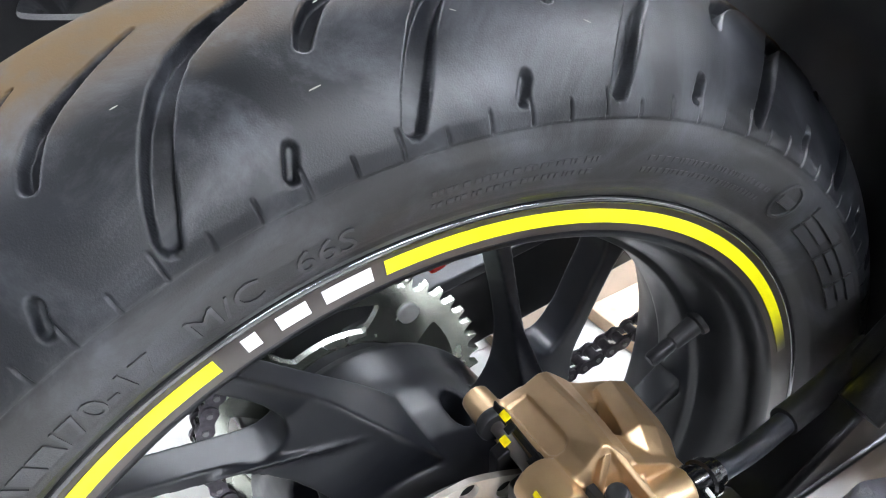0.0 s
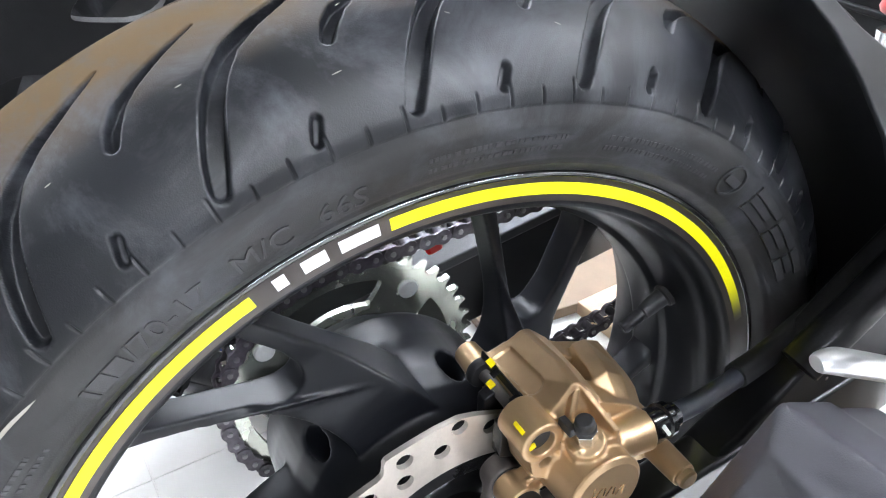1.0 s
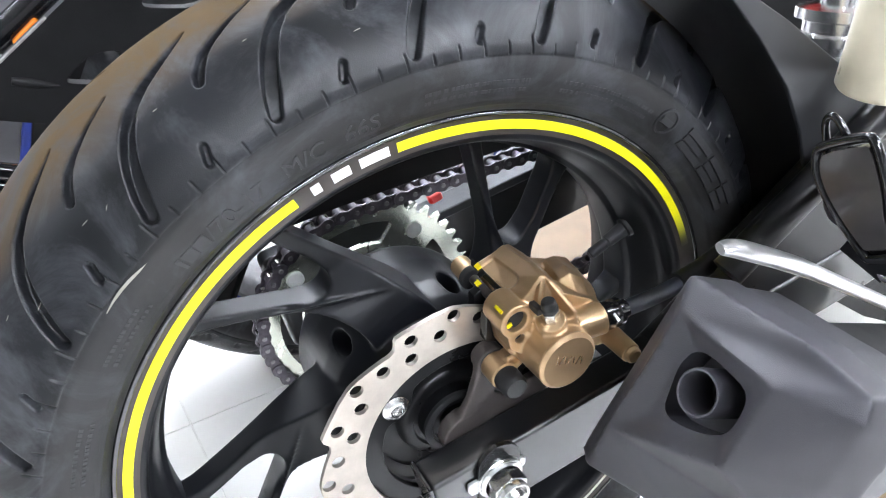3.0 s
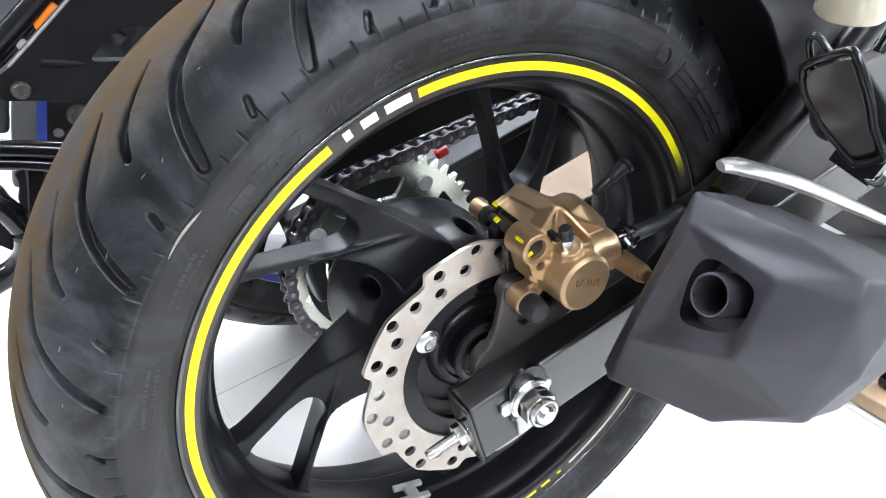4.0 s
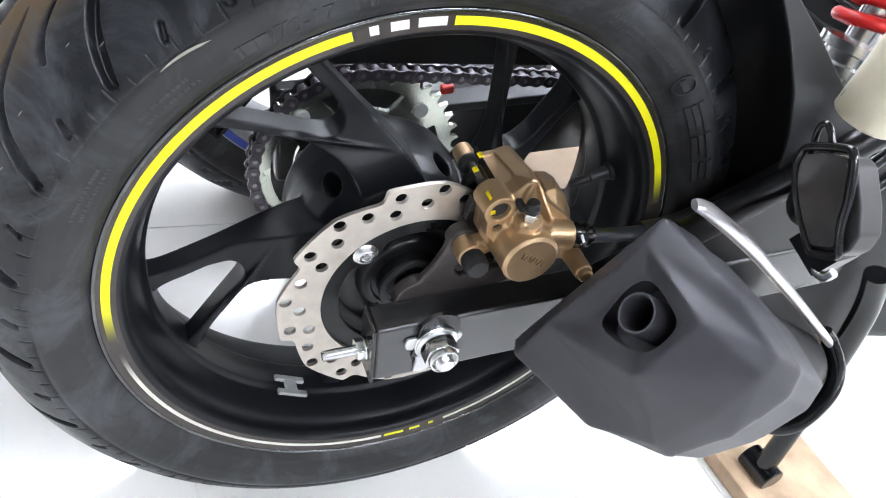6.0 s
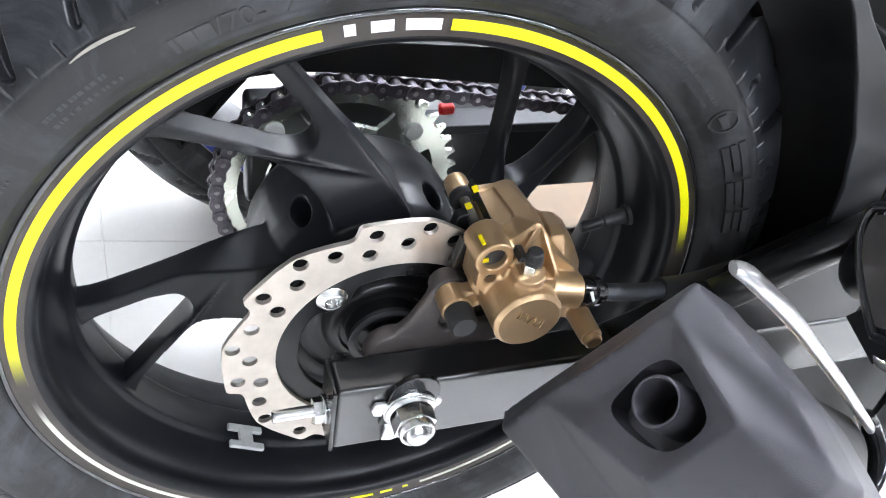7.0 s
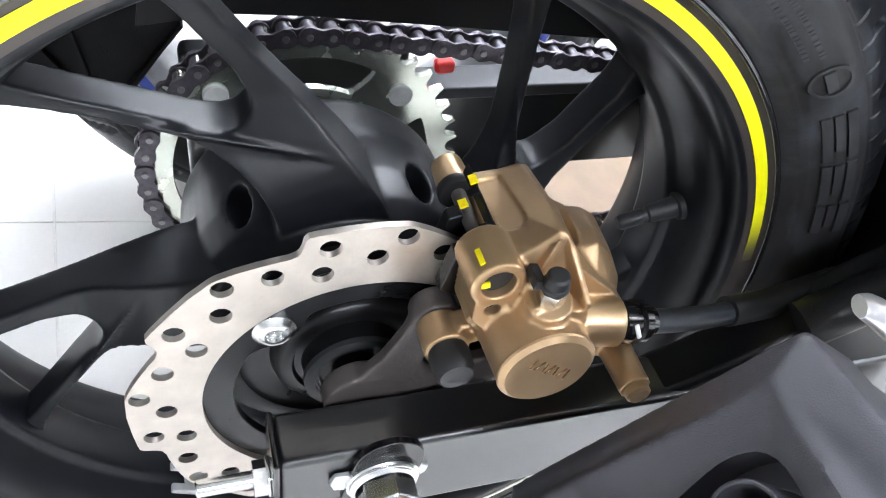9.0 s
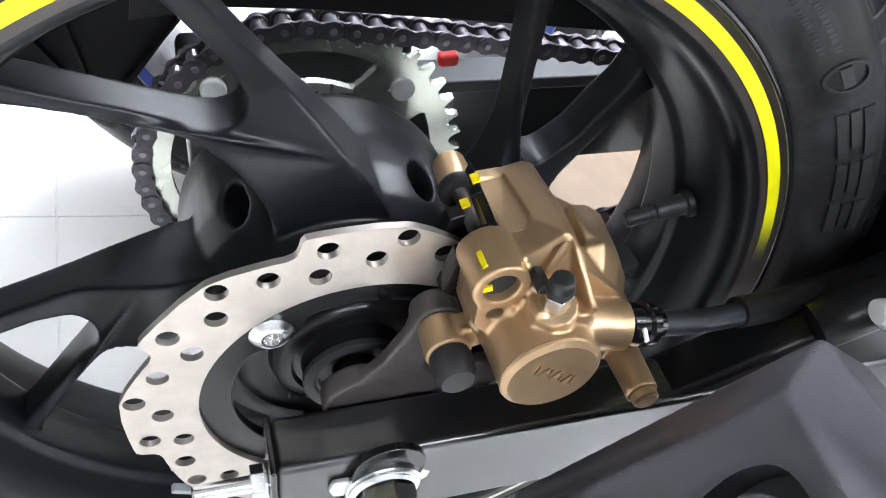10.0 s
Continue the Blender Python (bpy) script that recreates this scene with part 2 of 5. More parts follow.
def prism(bm, outline, h0, h1, to_world, holes=()):
    """Extrude a 2D outline (with round holes (u, v, r)) between heights h0 and h1; to_world maps (u, v, h) to a point."""
    loops = [list(outline)]
    for u, v, r in holes:
        loops.append([(u + r * math.cos(2 * math.pi * i / 14), v + r * math.sin(2 * math.pi * i / 14)) for i in range(14)])
    made = []
    for h in (h0, h1):
        edges, rings = [], []
        for lp in loops:
            vs = [bm.verts.new(to_world(u, v, h)) for u, v in lp]
            rings.append(vs)
            edges += [bm.edges.new((vs[i], vs[(i + 1) % len(vs)])) for i in range(len(vs))]
        bmesh.ops.triangle_fill(bm, edges=edges, use_beauty=True)
        made.append(rings)
    for ra, rb in zip(*made):
        for i in range(len(ra)):
            j = (i + 1) % len(ra)
            bm.faces.new((ra[i], ra[j], rb[j], rb[i]))
    bmesh.ops.recalc_face_normals(bm, faces=bm.faces)


def sweep(bm, pts, radii, seg=16, caps=True, flat=1.0, up=(0, 0, 1)):
    """A tube through points, smoothed by a spline; radii one number or one for each point; flat squeezes it along up."""
    P = [Vector(p) for p in pts]
    R = list(radii) if isinstance(radii, (list, tuple)) else [radii] * len(P)
    path, rad = [], []
    for i in range(len(P) - 1):
        p0, p1, p2, p3 = P[max(i - 1, 0)], P[i], P[i + 1], P[min(i + 2, len(P) - 1)]
        for s in range(6):
            t = s / 6
            path.append(0.5 * (2 * p1 + (p2 - p0) * t + (2 * p0 - 5 * p1 + 4 * p2 - p3) * t * t + (3 * p1 - p0 - 3 * p2 + p3) * t ** 3))
            rad.append(R[i] * (1 - t) + R[i + 1] * t)
    path.append(P[-1])
    rad.append(R[-1])
    rings = []
    for i, p in enumerate(path):
        d = (path[min(i + 1, len(path) - 1)] - path[max(i - 1, 0)]).normalized()
        a = d.cross(Vector(up))
        a = a.normalized() if a.length > 1e-4 else d.orthogonal().normalized()
        b = a.cross(d)
        rings.append([bm.verts.new(p + (a * math.cos(2 * math.pi * k / seg) + b * math.sin(2 * math.pi * k / seg) * flat) * rad[i]) for k in range(seg)])
    for a, b in zip(rings, rings[1:]):
        for k in range(seg):
            bm.faces.new((a[k], a[(k + 1) % seg], b[(k + 1) % seg], b[k]))
    if caps:
        bm.faces.new(rings[0][::-1])
        bm.faces.new(rings[-1])
    bmesh.ops.recalc_face_normals(bm, faces=bm.faces)


def hexagon(bm, r, a, b):
    cyl(bm, r, r, a, b, 6)


AXLE = Vector((0, 0, 0.314))


def polar(r, deg, x):
    return Vector((x, r * math.cos(radians(deg)), AXLE.z + r * math.sin(radians(deg))))



def settle(ob, about, shift, scale):
    """Move a part and all below it, growing or shrinking it about a point."""
    about = Vector(about)
    ob.location = about + Vector(shift) - about * scale
    ob.scale = (scale,) * 3


# ---- the showroom ----
def plain_box(name, size, at, material, label, category, kind="structure"):
    bm = bmesh.new()
    box(bm, size, Matrix.Translation(at))
    return tagged(part(name, bm, material, smooth=0), label, category, kind=kind)


ROOM = 4.0
plain_box("floor", (2 * ROOM, 2 * ROOM, 0.1), (0, 0, -0.0512), GROUT, "grey grout bed under white glossy floor tiles", "floor")
# unseen walls; the north one is pale to bounce light onto the tread
for i, (sx, sy, cx, cy) in enumerate(((0.15, 2 * ROOM, ROOM + 0.075, 0), (0.15, 2 * ROOM, -ROOM - 0.075, 0), (2 * ROOM, 0.15, 0, ROOM + 0.075), (2 * ROOM, 0.15, 0, -ROOM - 0.075))):
    plain_box(("wall_east", "wall_west", "wall_north", "wall_south")[i], (sx, sy, 3.0), (cx, cy, 1.5), BOUNCE_WALL if i == 2 else WALL, "plain painted showroom wall, out of view", "wall")
plain_box("ceiling", (2 * ROOM, 2 * ROOM, 0.1), (0, 0, 3.05), WALL, "plain grey showroom ceiling", "ceiling")


def ceiling_light():
    root = tagged(empty("ceiling_light", at=(0, 0, 2.99)), "assumed long white ceiling light with a glowing diffuser, out of view", "ceiling light", "ceiling lights")
    bm = bmesh.new()
    for s in (-1, 1):
        box(bm, (0.02, 1.24, 0.05), Matrix.Translation((s * 0.16, 0, -0.015)))
        box(bm, (0.34, 0.02, 0.05), Matrix.Translation((0, s * 0.63, -0.015)))
    part("frame", bm, WHITE_ENAMEL, root, smooth=0)
    bm = bmesh.new()
    box(bm, (0.298, 1.235, 0.02), Matrix.Translation((0, 0, -0.015)))
    part("diffuser", bm, PANEL_LIGHT, root, smooth=0)
    return root


lamp = ceiling_light()
lamp.location = (2.45, 0.75, 2.99)
# unseen lamps; several are added only to brighten floor, north wall and tyre
for x, y in ((2.45, 2.3), (0.9, 3.2), (-0.7, 3.2), (-1.85, 0.1), (-1.85, 1.9), (-3.3, 1.0), (-2.8, -1.9), (-1.3, -3.2), (3.1, -0.9)):
    copy_thing(lamp, pose(x, y, 2.99))


# ---- floor tiles, laid a little askew to the motorcycle ----
SIDE, JOINT = 0.6, 0.0014
bm = bmesh.new()
box(bm, (SIDE - JOINT, SIDE - JOINT, 0.01))
tile_mesh = bpy.data.meshes.new("tile")
bmesh.ops.bevel(bm, geom=[e for e in bm.edges if e.verts[0].co.z > 0 and e.verts[1].co.z > 0], offset=0.0005, segments=1, affect="EDGES")
bm.to_mesh(tile_mesh)
bm.free()
tile_mesh.materials.append(TILE)
ground = bpy.data.objects["floor"]
turn = Matrix.Rotation(radians(3.6), 4, "Z")
for i in range(-6, 6):
    for j in range(-7, 5):
        c = Vector((0.193, 0.476, 0)) + turn @ Vector(((i + 0.5) * SIDE, (j + 0.5) * SIDE, 0))
        if abs(c.x) < ROOM - 0.45 and abs(c.y) < ROOM - 0.45:
            o = new("tile", tile_mesh)
            o.parent = ground
            o.matrix_basis = Matrix.Translation((c.x, c.y, -0.005)) @ turn

# ---- motorcycle, rear end ----
bike = tagged(empty("motorcycle"), "black sport motorcycle with yellow rim stripes, on its stand", "motorcycle")
wheel = empty("rear_wheel", bike, AXLE)


def on_wheel(ob):
    ob.parent = wheel
    ob.matrix_parent_inverse = Matrix.Translation(-AXLE)
    return ob


# tyre: fine mesh of revolution with the tread pressed in
PITCHES = 22
LONG = [(0.0130, -14.0), (0.0165, -12.9), (0.0227, -10.6), (0.0284, -8.1), (0.0345, -6.0), (0.0420, -4.45), (0.0497, -3.2), (0.0568, -2.2), (0.0639, -1.15), (0.0690, -0.35)]
SHORT = [(0.0160, -21.1), (0.0230, -18.3), (0.0300, -15.6), (0.0347, -14.1), (0.0408, -13.0), (0.0455, -12.45)]
CROWN, ARC = 0.2370, 0.0800   # ring radius and section radius of the tread


def seg_distance(px, py, line, widths):
    """Distance in metres less the half width, to a line of points, for arrays px, py."""
    best = np.full(px.shape, 1.0)
    for (x0, y0), (x1, y1), w0, w1 in zip(line, line[1:], widths, widths[1:]):
        dx, dy = x1 - x0, y1 - y0
        t = np.clip(((px - x0) * dx + (py - y0) * dy) / (dx * dx + dy * dy), 0, 1)
        d = np.hypot(px - x0 - t * dx, py - y0 - t * dy) - (w0 + (w1 - w0) * t)
        best = np.minimum(best, d)
    return best


def tyre_mesh(n=3200, fine=140, coarse=60, x_shift=0.0):
    prof = []
    for t in np.linspace(0, 1, 7):
        prof.append((0.0520 + 0.008 * t, 0.2260 + 0.0062 * t))
    knots = [(0.0600, 0.2322), (0.0630, 0.2352), (0.0648, 0.2372), (0.0684, 0.2435), (0.0718, 0.2530), (0.0732, 0.2600), (0.0732, 0.2645), (0.0724, 0.2668), (0.0719, 0.2680), (0.0724, 0.2692), (0.0722, 0.2706), (0.0715, 0.2728), (0.0706, 0.2748)]
    for (x0, r0), (x1, r1) in zip(knots, knots[1:]):
        k = max(2, int(math.hypot(x1 - x0, r1 - r0) / 0.0016))
        for s in range(1, k + 1):
            prof.append((x0 + (x1 - x0) * s / k, r0 + (r1 - r0) * s / k))
    side = len(prof)
    for x in np.linspace(0.0700, 0.0, fine):
        prof.append((x, CROWN + math.sqrt(ARC ** 2 - x * x)))
    for x in np.linspace(0.0, -0.0700, coarse)[1:]:
        prof.append((x, CROWN + math.sqrt(ARC ** 2 - x * x)))
    prof += [(-x, r) for x, r in prof[:side][::-3]]
    pr = np.array(prof)
    k = len(pr)
    th = np.arange(n) * 2 * np.pi / n
    X = np.repeat(pr[None, :, 0], n, 0)
    Rr = np.repeat(pr[None, :, 1], n, 0).copy()
    TH = np.repeat(th[:, None], k, 1)
    half = np.where(X < 0, 0.5, 0.0) * 360 / PITCHES
    ax = np.abs(X)
    arc = np.where((ax < 0.0705) & (Rr > 0.2740), ARC * np.arcsin(np.clip(ax / ARC, 0, 1)), 0.0863 + (0.2748 - Rr))
    deg = np.degrees(TH)
    step = 360 / PITCHES
    per = 0.3 * np.radians(1)
    depth = np.zeros_like(Rr)

    def to_arc(x):
        return ARC * math.asin(min(x / ARC, 1))

    for line, wid, dep, off in ((LONG, [0.0003, 0.0012, 0.0022, 0.0030, 0.0035, 0.0038, 0.0040, 0.0043, 0.0043, 0.0036], 0.0070, 94.0),
                                (SHORT, [0.0004, 0.0012, 0.0020, 0.0028, 0.0030, 0.0024], 0.0055, 94.0),
                                ([(0.0652, -9.0), (0.0692, -8.35)], [0.0020, 0.0020], 0.0045, 94.0)):
        pts = [(to_arc(a), d * per) for a, d in line]
        for wrap in (-2, -1, 0):
            d0 = ((deg + half - off) % step) + wrap * step
            sd = seg_distance(arc, d0 * per, pts, wid)
            depth = np.maximum(depth, dep * np.clip(0.5 - sd / 0.0012, 0, 1))
    # fine wear ticks at the shoulder
    turn = (deg + half - 94.85 + 360) / (step / 5)
    tick = (turn % 1) * step / 5 * per
    tick = np.minimum(tick, step / 5 * per - tick)
    reach = np.array([0.2775, 0.2752, 0.2788, 0.2766, 0.2745])[np.round(turn).astype(int) % 5]
    depth = np.maximum(depth, 0.0016 * np.clip(1.25 - tick / 0.0006, 0, 1) * (Rr > 0.2686) * (Rr < reach) * (ax > 0.062))
    # raised ring lines on the side wall
    depth -= 0.0006 * (np.abs(Rr - 0.2385) < 0.0010) * (ax > 0.06)
    # press along the surface normal
    dx, dr = np.gradient(pr[:, 0]), np.gradient(pr[:, 1])
    ln = np.hypot(dx, dr)
    nx, nr = dr / ln, -dx / ln
    Xd = X - depth * nx[None]
    Rd = Rr - depth * nr[None]
    co = np.stack([Xd, Rd * np.cos(TH), Rd * np.sin(TH) + AXLE.z], -1).reshape(-1, 3)
    i = np.arange(n)[:, None]
    j = np.arange(k - 1)[None]
    a = i * k + j
    b = ((i + 1) % n) * k + j
    faces = np.stack([a, a + 1, b + 1, b], -1).reshape(-1, 4)
    me = bpy.data.meshes.new("tyre")
    me.vertices.add(len(co))
    me.vertices.foreach_set("co", co.ravel())
    me.loops.add(faces.size)
    me.loops.foreach_set("vertex_index", faces.ravel())
    me.polygons.add(len(faces))
    me.polygons.foreach_set("loop_start", np.arange(len(faces)) * 4)
    me.update(calc_edges=True)
    me.validate()
    return me


tyre = on_wheel(part_mesh("tyre", tyre_mesh(), RUBBER, None, "black rubber road tyre with curved tread grooves", smooth=179))

# rim: flange, drop centre and inner barrel
bm = bmesh.new()
lathe(bm, [(0.0545, 0.2300), (0.0570, 0.2302), (0.0582, 0.2294), (0.0584, 0.2280), (0.0584, 0.2150), (0.0575, 0.2125), (0.0555, 0.2108), (0.0500, 0.2092), (0.0460, 0.2088), (0.0435, 0.2066), (0.0390, 0.2040), (0.0270, 0.1992), (0.0190, 0.1975), (0.0165, 0.1962), (0.0150, 0.1938), (0.0120, 0.1928), (-0.0120, 0.1928), (-0.0150, 0.1938), (-0.0165, 0.1962),
           (-0.0240, 0.1965), (-0.0400, 0.2030), (-0.0500, 0.2080), (-0.0550, 0.2105), (-0.0575, 0.2125), (-0.0584, 0.2150), (-0.0584, 0.2290), (-0.0582, 0.2312), (-0.0570, 0.2322), (-0.0545, 0.2320),
           (-0.050, 0.2230), (-0.03, 0.2150), (0.03, 0.2150), (0.050, 0.2230)], AXLE, seg=160, close=True)
on_wheel(part("rim", bm, RIM_BLACK, None, "satin black cast alloy rim"))

def baked(ob):
    """The object's mesh with its modifiers applied; the object goes."""
    dg = bpy.context.evaluated_depsgraph_get()
    me = bpy.data.meshes.new_from_object(ob.evaluated_get(dg))
    bpy.data.objects.remove(ob)
    return me


def carved(bm, cutters):
    """A mesh with the cutters' meshes taken out of it."""
    me = bpy.data.meshes.new("blank")
    bm.to_mesh(me)
    bm.free()
    ob = new("blank", me)
    made = []
    for c in cutters:
        cm = bpy.data.meshes.new("cutter")
        c.to_mesh(cm)
        c.free()
        co = new("cutter", cm)
        made.append(co)
        md = ob.modifiers.new("cut", "BOOLEAN")
        md.operation, md.object, md.solver = "DIFFERENCE", co, "EXACT"
    out = baked(ob)
    for co in made:
        bpy.data.objects.remove(co)
    return out


# flange ring that carries the tape
bm = bmesh.new()
lathe(bm, [(0.0570, 0.2302), (0.0584, 0.2308), (0.0598, 0.2298), (0.0598, 0.2284), (0.0590, 0.2274), (0.0586, 0.2165), (0.0583, 0.2150), (0.0570, 0.2160)], AXLE, seg=200, close=True)
on_wheel(part("rim_flange", bm, FLANGE, None, "dark grey machined rim edge"))

bm = bmesh.new()
lathe(bm, [(0.0596 + 0.0018 * math.cos(a), 0.2302 + 0.0018 * math.sin(a)) for a in [2 * math.pi * k / 12 for k in range(12)]], AXLE, seg=200, close=True)
on_wheel(part("rim_lip", bm, LIP, None, "polished dark rim lip"))

# hub: a round casting with a pocket between each pair of spokes
bm = bmesh.new()
lathe(bm, [(-0.066, 0.0), (-0.066, 0.066), (-0.064, 0.073), (-0.055, 0.0775), (-0.030, 0.0795), (0.0, 0.0790), (0.018, 0.0755), (0.032, 0.070), (0.042, 0.065), (0.048, 0.063), (0.048, 0.0)], AXLE, seg=72)
cuts = []
for k in range(5):
    c = bmesh.new()
    bmesh.ops.create_icosphere(c, subdivisions=3, radius=1.0, matrix=Matrix.Translation(AXLE) @ pose(0, 0, 0, 69.5 + 72 * k, 0, 0) @ Matrix.Translation((0.002, 0.069, -0.003)) @ Matrix.Diagonal((0.0145, 0.019, 0.0085, 1)))
    cuts.append(c)
    c = bmesh.new()
    bmesh.ops.create_icosphere(c, subdivisions=4, radius=1.0, matrix=Matrix.Translation(AXLE) @ pose(0, 0, 0, 69.5 + 72 * k, 0, 0) @ Matrix.Translation((0.004, 0.0935, -0.002)) @ Matrix.Diagonal((0.029, 0.0165, 0.022, 1)))
    cuts.append(c)
hub_mesh = carved(bm, cuts)


def ns(n, s):
    """From across and along the main arm to the wheel's plane."""
    return ((n - s) * 0.70711, (n + s) * 0.70711)


def rounded(pts, n=3):
    """A closed outline with more points, eased by corner cutting."""
    for _ in range(n):
        out = []
        for (a, b), (c, d) in zip(pts, pts[1:] + pts[:1]):
            out += [(a * 0.75 + c * 0.25, b * 0.75 + d * 0.25), (a * 0.25 + c * 0.75, b * 0.25 + d * 0.75)]
        pts = out
    return pts


def spoke_mesh():
    """One cast spoke: a straight main arm and a branch that parts from it in a round crotch."""
    bm = bmesh.new()
    right = [ns(0.0470, 0.2045), ns(0.0590, 0.1985), ns(0.0535, 0.1888), ns(0.0506, 0.1788), ns(0.0508, 0.1608), ns(0.0530, 0.1238), ns(0.0560, 0.0988), ns(0.0585, 0.0700), ns(0.0565, 0.0445), ns(0.0450, 0.0200)]
    lower = [(-0.0100, 0.0200), (-0.0380, 0.0250), (-0.0400, 0.0450), (-0.0455, 0.0655), (-0.0565, 0.0800), (-0.0730, 0.0890), (-0.0930, 0.0945), (-0.1400, 0.1006), (-0.1635, 0.1015), (-0.1735, 0.0940), (-0.1815, 0.0970)]
    upper = [(-0.1755, 0.1220), (-0.1655, 0.1130), (-0.1405, 0.1082), (-0.0967, 0.1016), (-0.0800, 0.0988), (-0.0695, 0.0995), (-0.0620, 0.1055), (-0.0610, 0.1145), (-0.0685, 0.1250)]
    left = [ns(0.0410, 0.1418), ns(0.0395, 0.1618), ns(0.0390, 0.1808), ns(0.0330, 0.1918)]
    outline = rounded(right + lower + upper + left, 2)

    def front(y, z):
        t = min(1.0, max(0.0, (0.135 - math.hypot(y, z)) / 0.055))
        return 0.0080 + 0.0225 * t * t * (3 - 2 * t)

    prism(bm, outline, 0.0, 1.0, lambda u, v, h: Vector((front(u, v) if h > 0.5 else -0.014, u, v + AXLE.z)))
    me = bpy.data.meshes.new("spoke")
    bm.to_mesh(me)
    bm.free()
    return me


# hub and spokes are one casting: melt them together, then part them again along the hub's edge
bm = bmesh.new()
bm.from_mesh(hub_mesh)
for i in range(5):
    me = spoke_mesh()
    me.transform(Matrix.Translation(AXLE) @ Matrix.Rotation(radians(72 * i), 4, "X") @ Matrix.Translation(-AXLE))
    bm.from_mesh(me)
me = bpy.data.meshes.new("casting")
bm.to_mesh(me)
bm.free()
blank = new("casting", me)
for kind, values in (("REMESH", dict(mode="VOXEL", voxel_size=0.0012, use_smooth_shade=True)), ("SMOOTH", dict(factor=0.5, iterations=11))):
    md = blank.modifiers.new(kind.lower(), kind)
    for key, value in values.items():
        setattr(md, key, value)
cast = baked(blank)
co = np.empty(len(cast.vertices) * 3)
cast.vertices.foreach_get("co", co)
co = co.reshape(-1, 3)
vn = np.empty(len(cast.vertices) * 3)
cast.vertex_normals.foreach_get("vector", vn)
vn = vn.reshape(-1, 3)
quads = np.array([p.vertices[:] for p in cast.polygons if len(p.vertices) == 4])
mid = co[quads].mean(1)
turn_deg = np.degrees(np.arctan2(mid[:, 2] - AXLE.z, mid[:, 1])) % 360
piece = np.where(np.hypot(mid[:, 1], mid[:, 2] - AXLE.z) < 0.083, 5, ((turn_deg - 90) % 360 // 72).astype(int))
for k in range(6):
    faces = quads[piece == k]
    used, back = np.unique(faces, return_inverse=True)
    me = bpy.data.meshes.new("hub" if k == 5 else "spoke")
    me.from_pydata(co[used].tolist(), [], back.reshape(-1, 4).tolist())
    me.shade_smooth()
    me.normals_split_custom_set_from_vertices(vn[used].tolist())
    on_wheel(part_mesh("hub" if k == 5 else "spoke", me, RIM_BLACK, None, "satin black cast wheel hub" if k == 5 else "", smooth=0))


def ring_stripe(name, a0, a1, r0, r1, material, label="", x=0.0588):
    """A strip of tape on the rim flange between two angles."""
    bm = bmesh.new()
    n = max(2, int(abs(a1 - a0) / 1.0))
    rows = []
    for i in range(n + 1):
        a = a0 + (a1 - a0) * i / n
        rows.append([bm.verts.new(polar(r, a, xx)) for r, xx in ((r0, x - 0.0006), (r0, x), (r1, x), (r1, x - 0.0006))])
    for p, q in zip(rows, rows[1:]):
        for k in range(3):
            bm.faces.new((p[k], p[k + 1], q[k + 1], q[k]))
    bmesh.ops.recalc_face_normals(bm, faces=bm.faces)
    return on_wheel(part(name, bm, material, None, label))


def faded(name, color, a0, a1, r):
    """Tape whose print dies away to the bare flange between two angles."""
    m = mat(name, color, 0.45, vary=0.02)
    nt = m.node_tree
    b = nt.nodes["Principled BSDF"]
    solid = b.inputs["Base Color"].links[0].from_socket
    p0, p1 = Vector(polar(r, a0, 0)), Vector(polar(r, a1, 0))
    d = (p1 - p0).normalized()
    along = nt.nodes.new("ShaderNodeVectorMath")
    along.operation = "DOT_PRODUCT"
    along.inputs[1].default_value = d
    tc = nt.nodes.new("ShaderNodeTexCoord")
    nt.links.new(tc.outputs["Object"], along.inputs[0])
    mr = nt.nodes.new("ShaderNodeMapRange")
    mr.interpolation_type = "SMOOTHSTEP"
    mr.inputs["From Min"].default_value, mr.inputs["From Max"].default_value = p0.dot(d), p1.dot(d)
    nt.links.new(along.outputs["Value"], mr.inputs["Value"])
    mix = nt.nodes.new("ShaderNodeMix")
    mix.data_type = "RGBA"
    nt.links.new(mr.outputs["Result"], mix.inputs[0])
    nt.links.new(solid, mix.inputs[6])
    mix.inputs[7].default_value = (0.040, 0.034, 0.030, 1)
    nt.links.new(mix.outputs[2], b.inputs["Base Color"])
    return m


TAPE = (0.2194, 0.2254)
THIN = (0.2198, 0.2228)
ring_stripe("stripe", 97.0, 31.0, *TAPE, YELLOW, "fluorescent yellow rim tape", x=0.0592)
ring_stripe("stripe_end", 31.0, 20.0, *TAPE, faded("fading_yellow_tape", (0.86, 0.82, 0.004), 31.0, 20.0, 0.2224), "yellow tape fading out", x=0.0592)
ring_stripe("stripe", 113.7, 181.0, *TAPE, YELLOW, "fluorescent yellow rim tape", x=0.0592)
ring_stripe("stripe_end", 181.0, 194.0, *TAPE, faded("fading_yellow_tape", (0.86, 0.82, 0.004), 181.0, 194.0, 0.2224), "yellow tape fading out", x=0.0592)
for a0, a1 in ((98.3, 103.1), (104.6, 107.6), (109.5, 111.0)):
    ring_stripe("stripe", a0, a1, *TAPE, WHITE_TAPE, "white rim tape dash", x=0.0592)
ring_stripe("stripe_end", 208.0, 197.0, *THIN, faded("fading_cream_tape", (0.72, 0.70, 0.62), 208.0, 197.0, 0.2213), "cream tape fading out", x=0.0592)
for a0, a1 in ((208.0, 277.6), (294.5, 352.0)):
    ring_stripe("stripe", a0, a1, *THIN, CREAM_TAPE, "thin cream rim tape", x=0.0592)
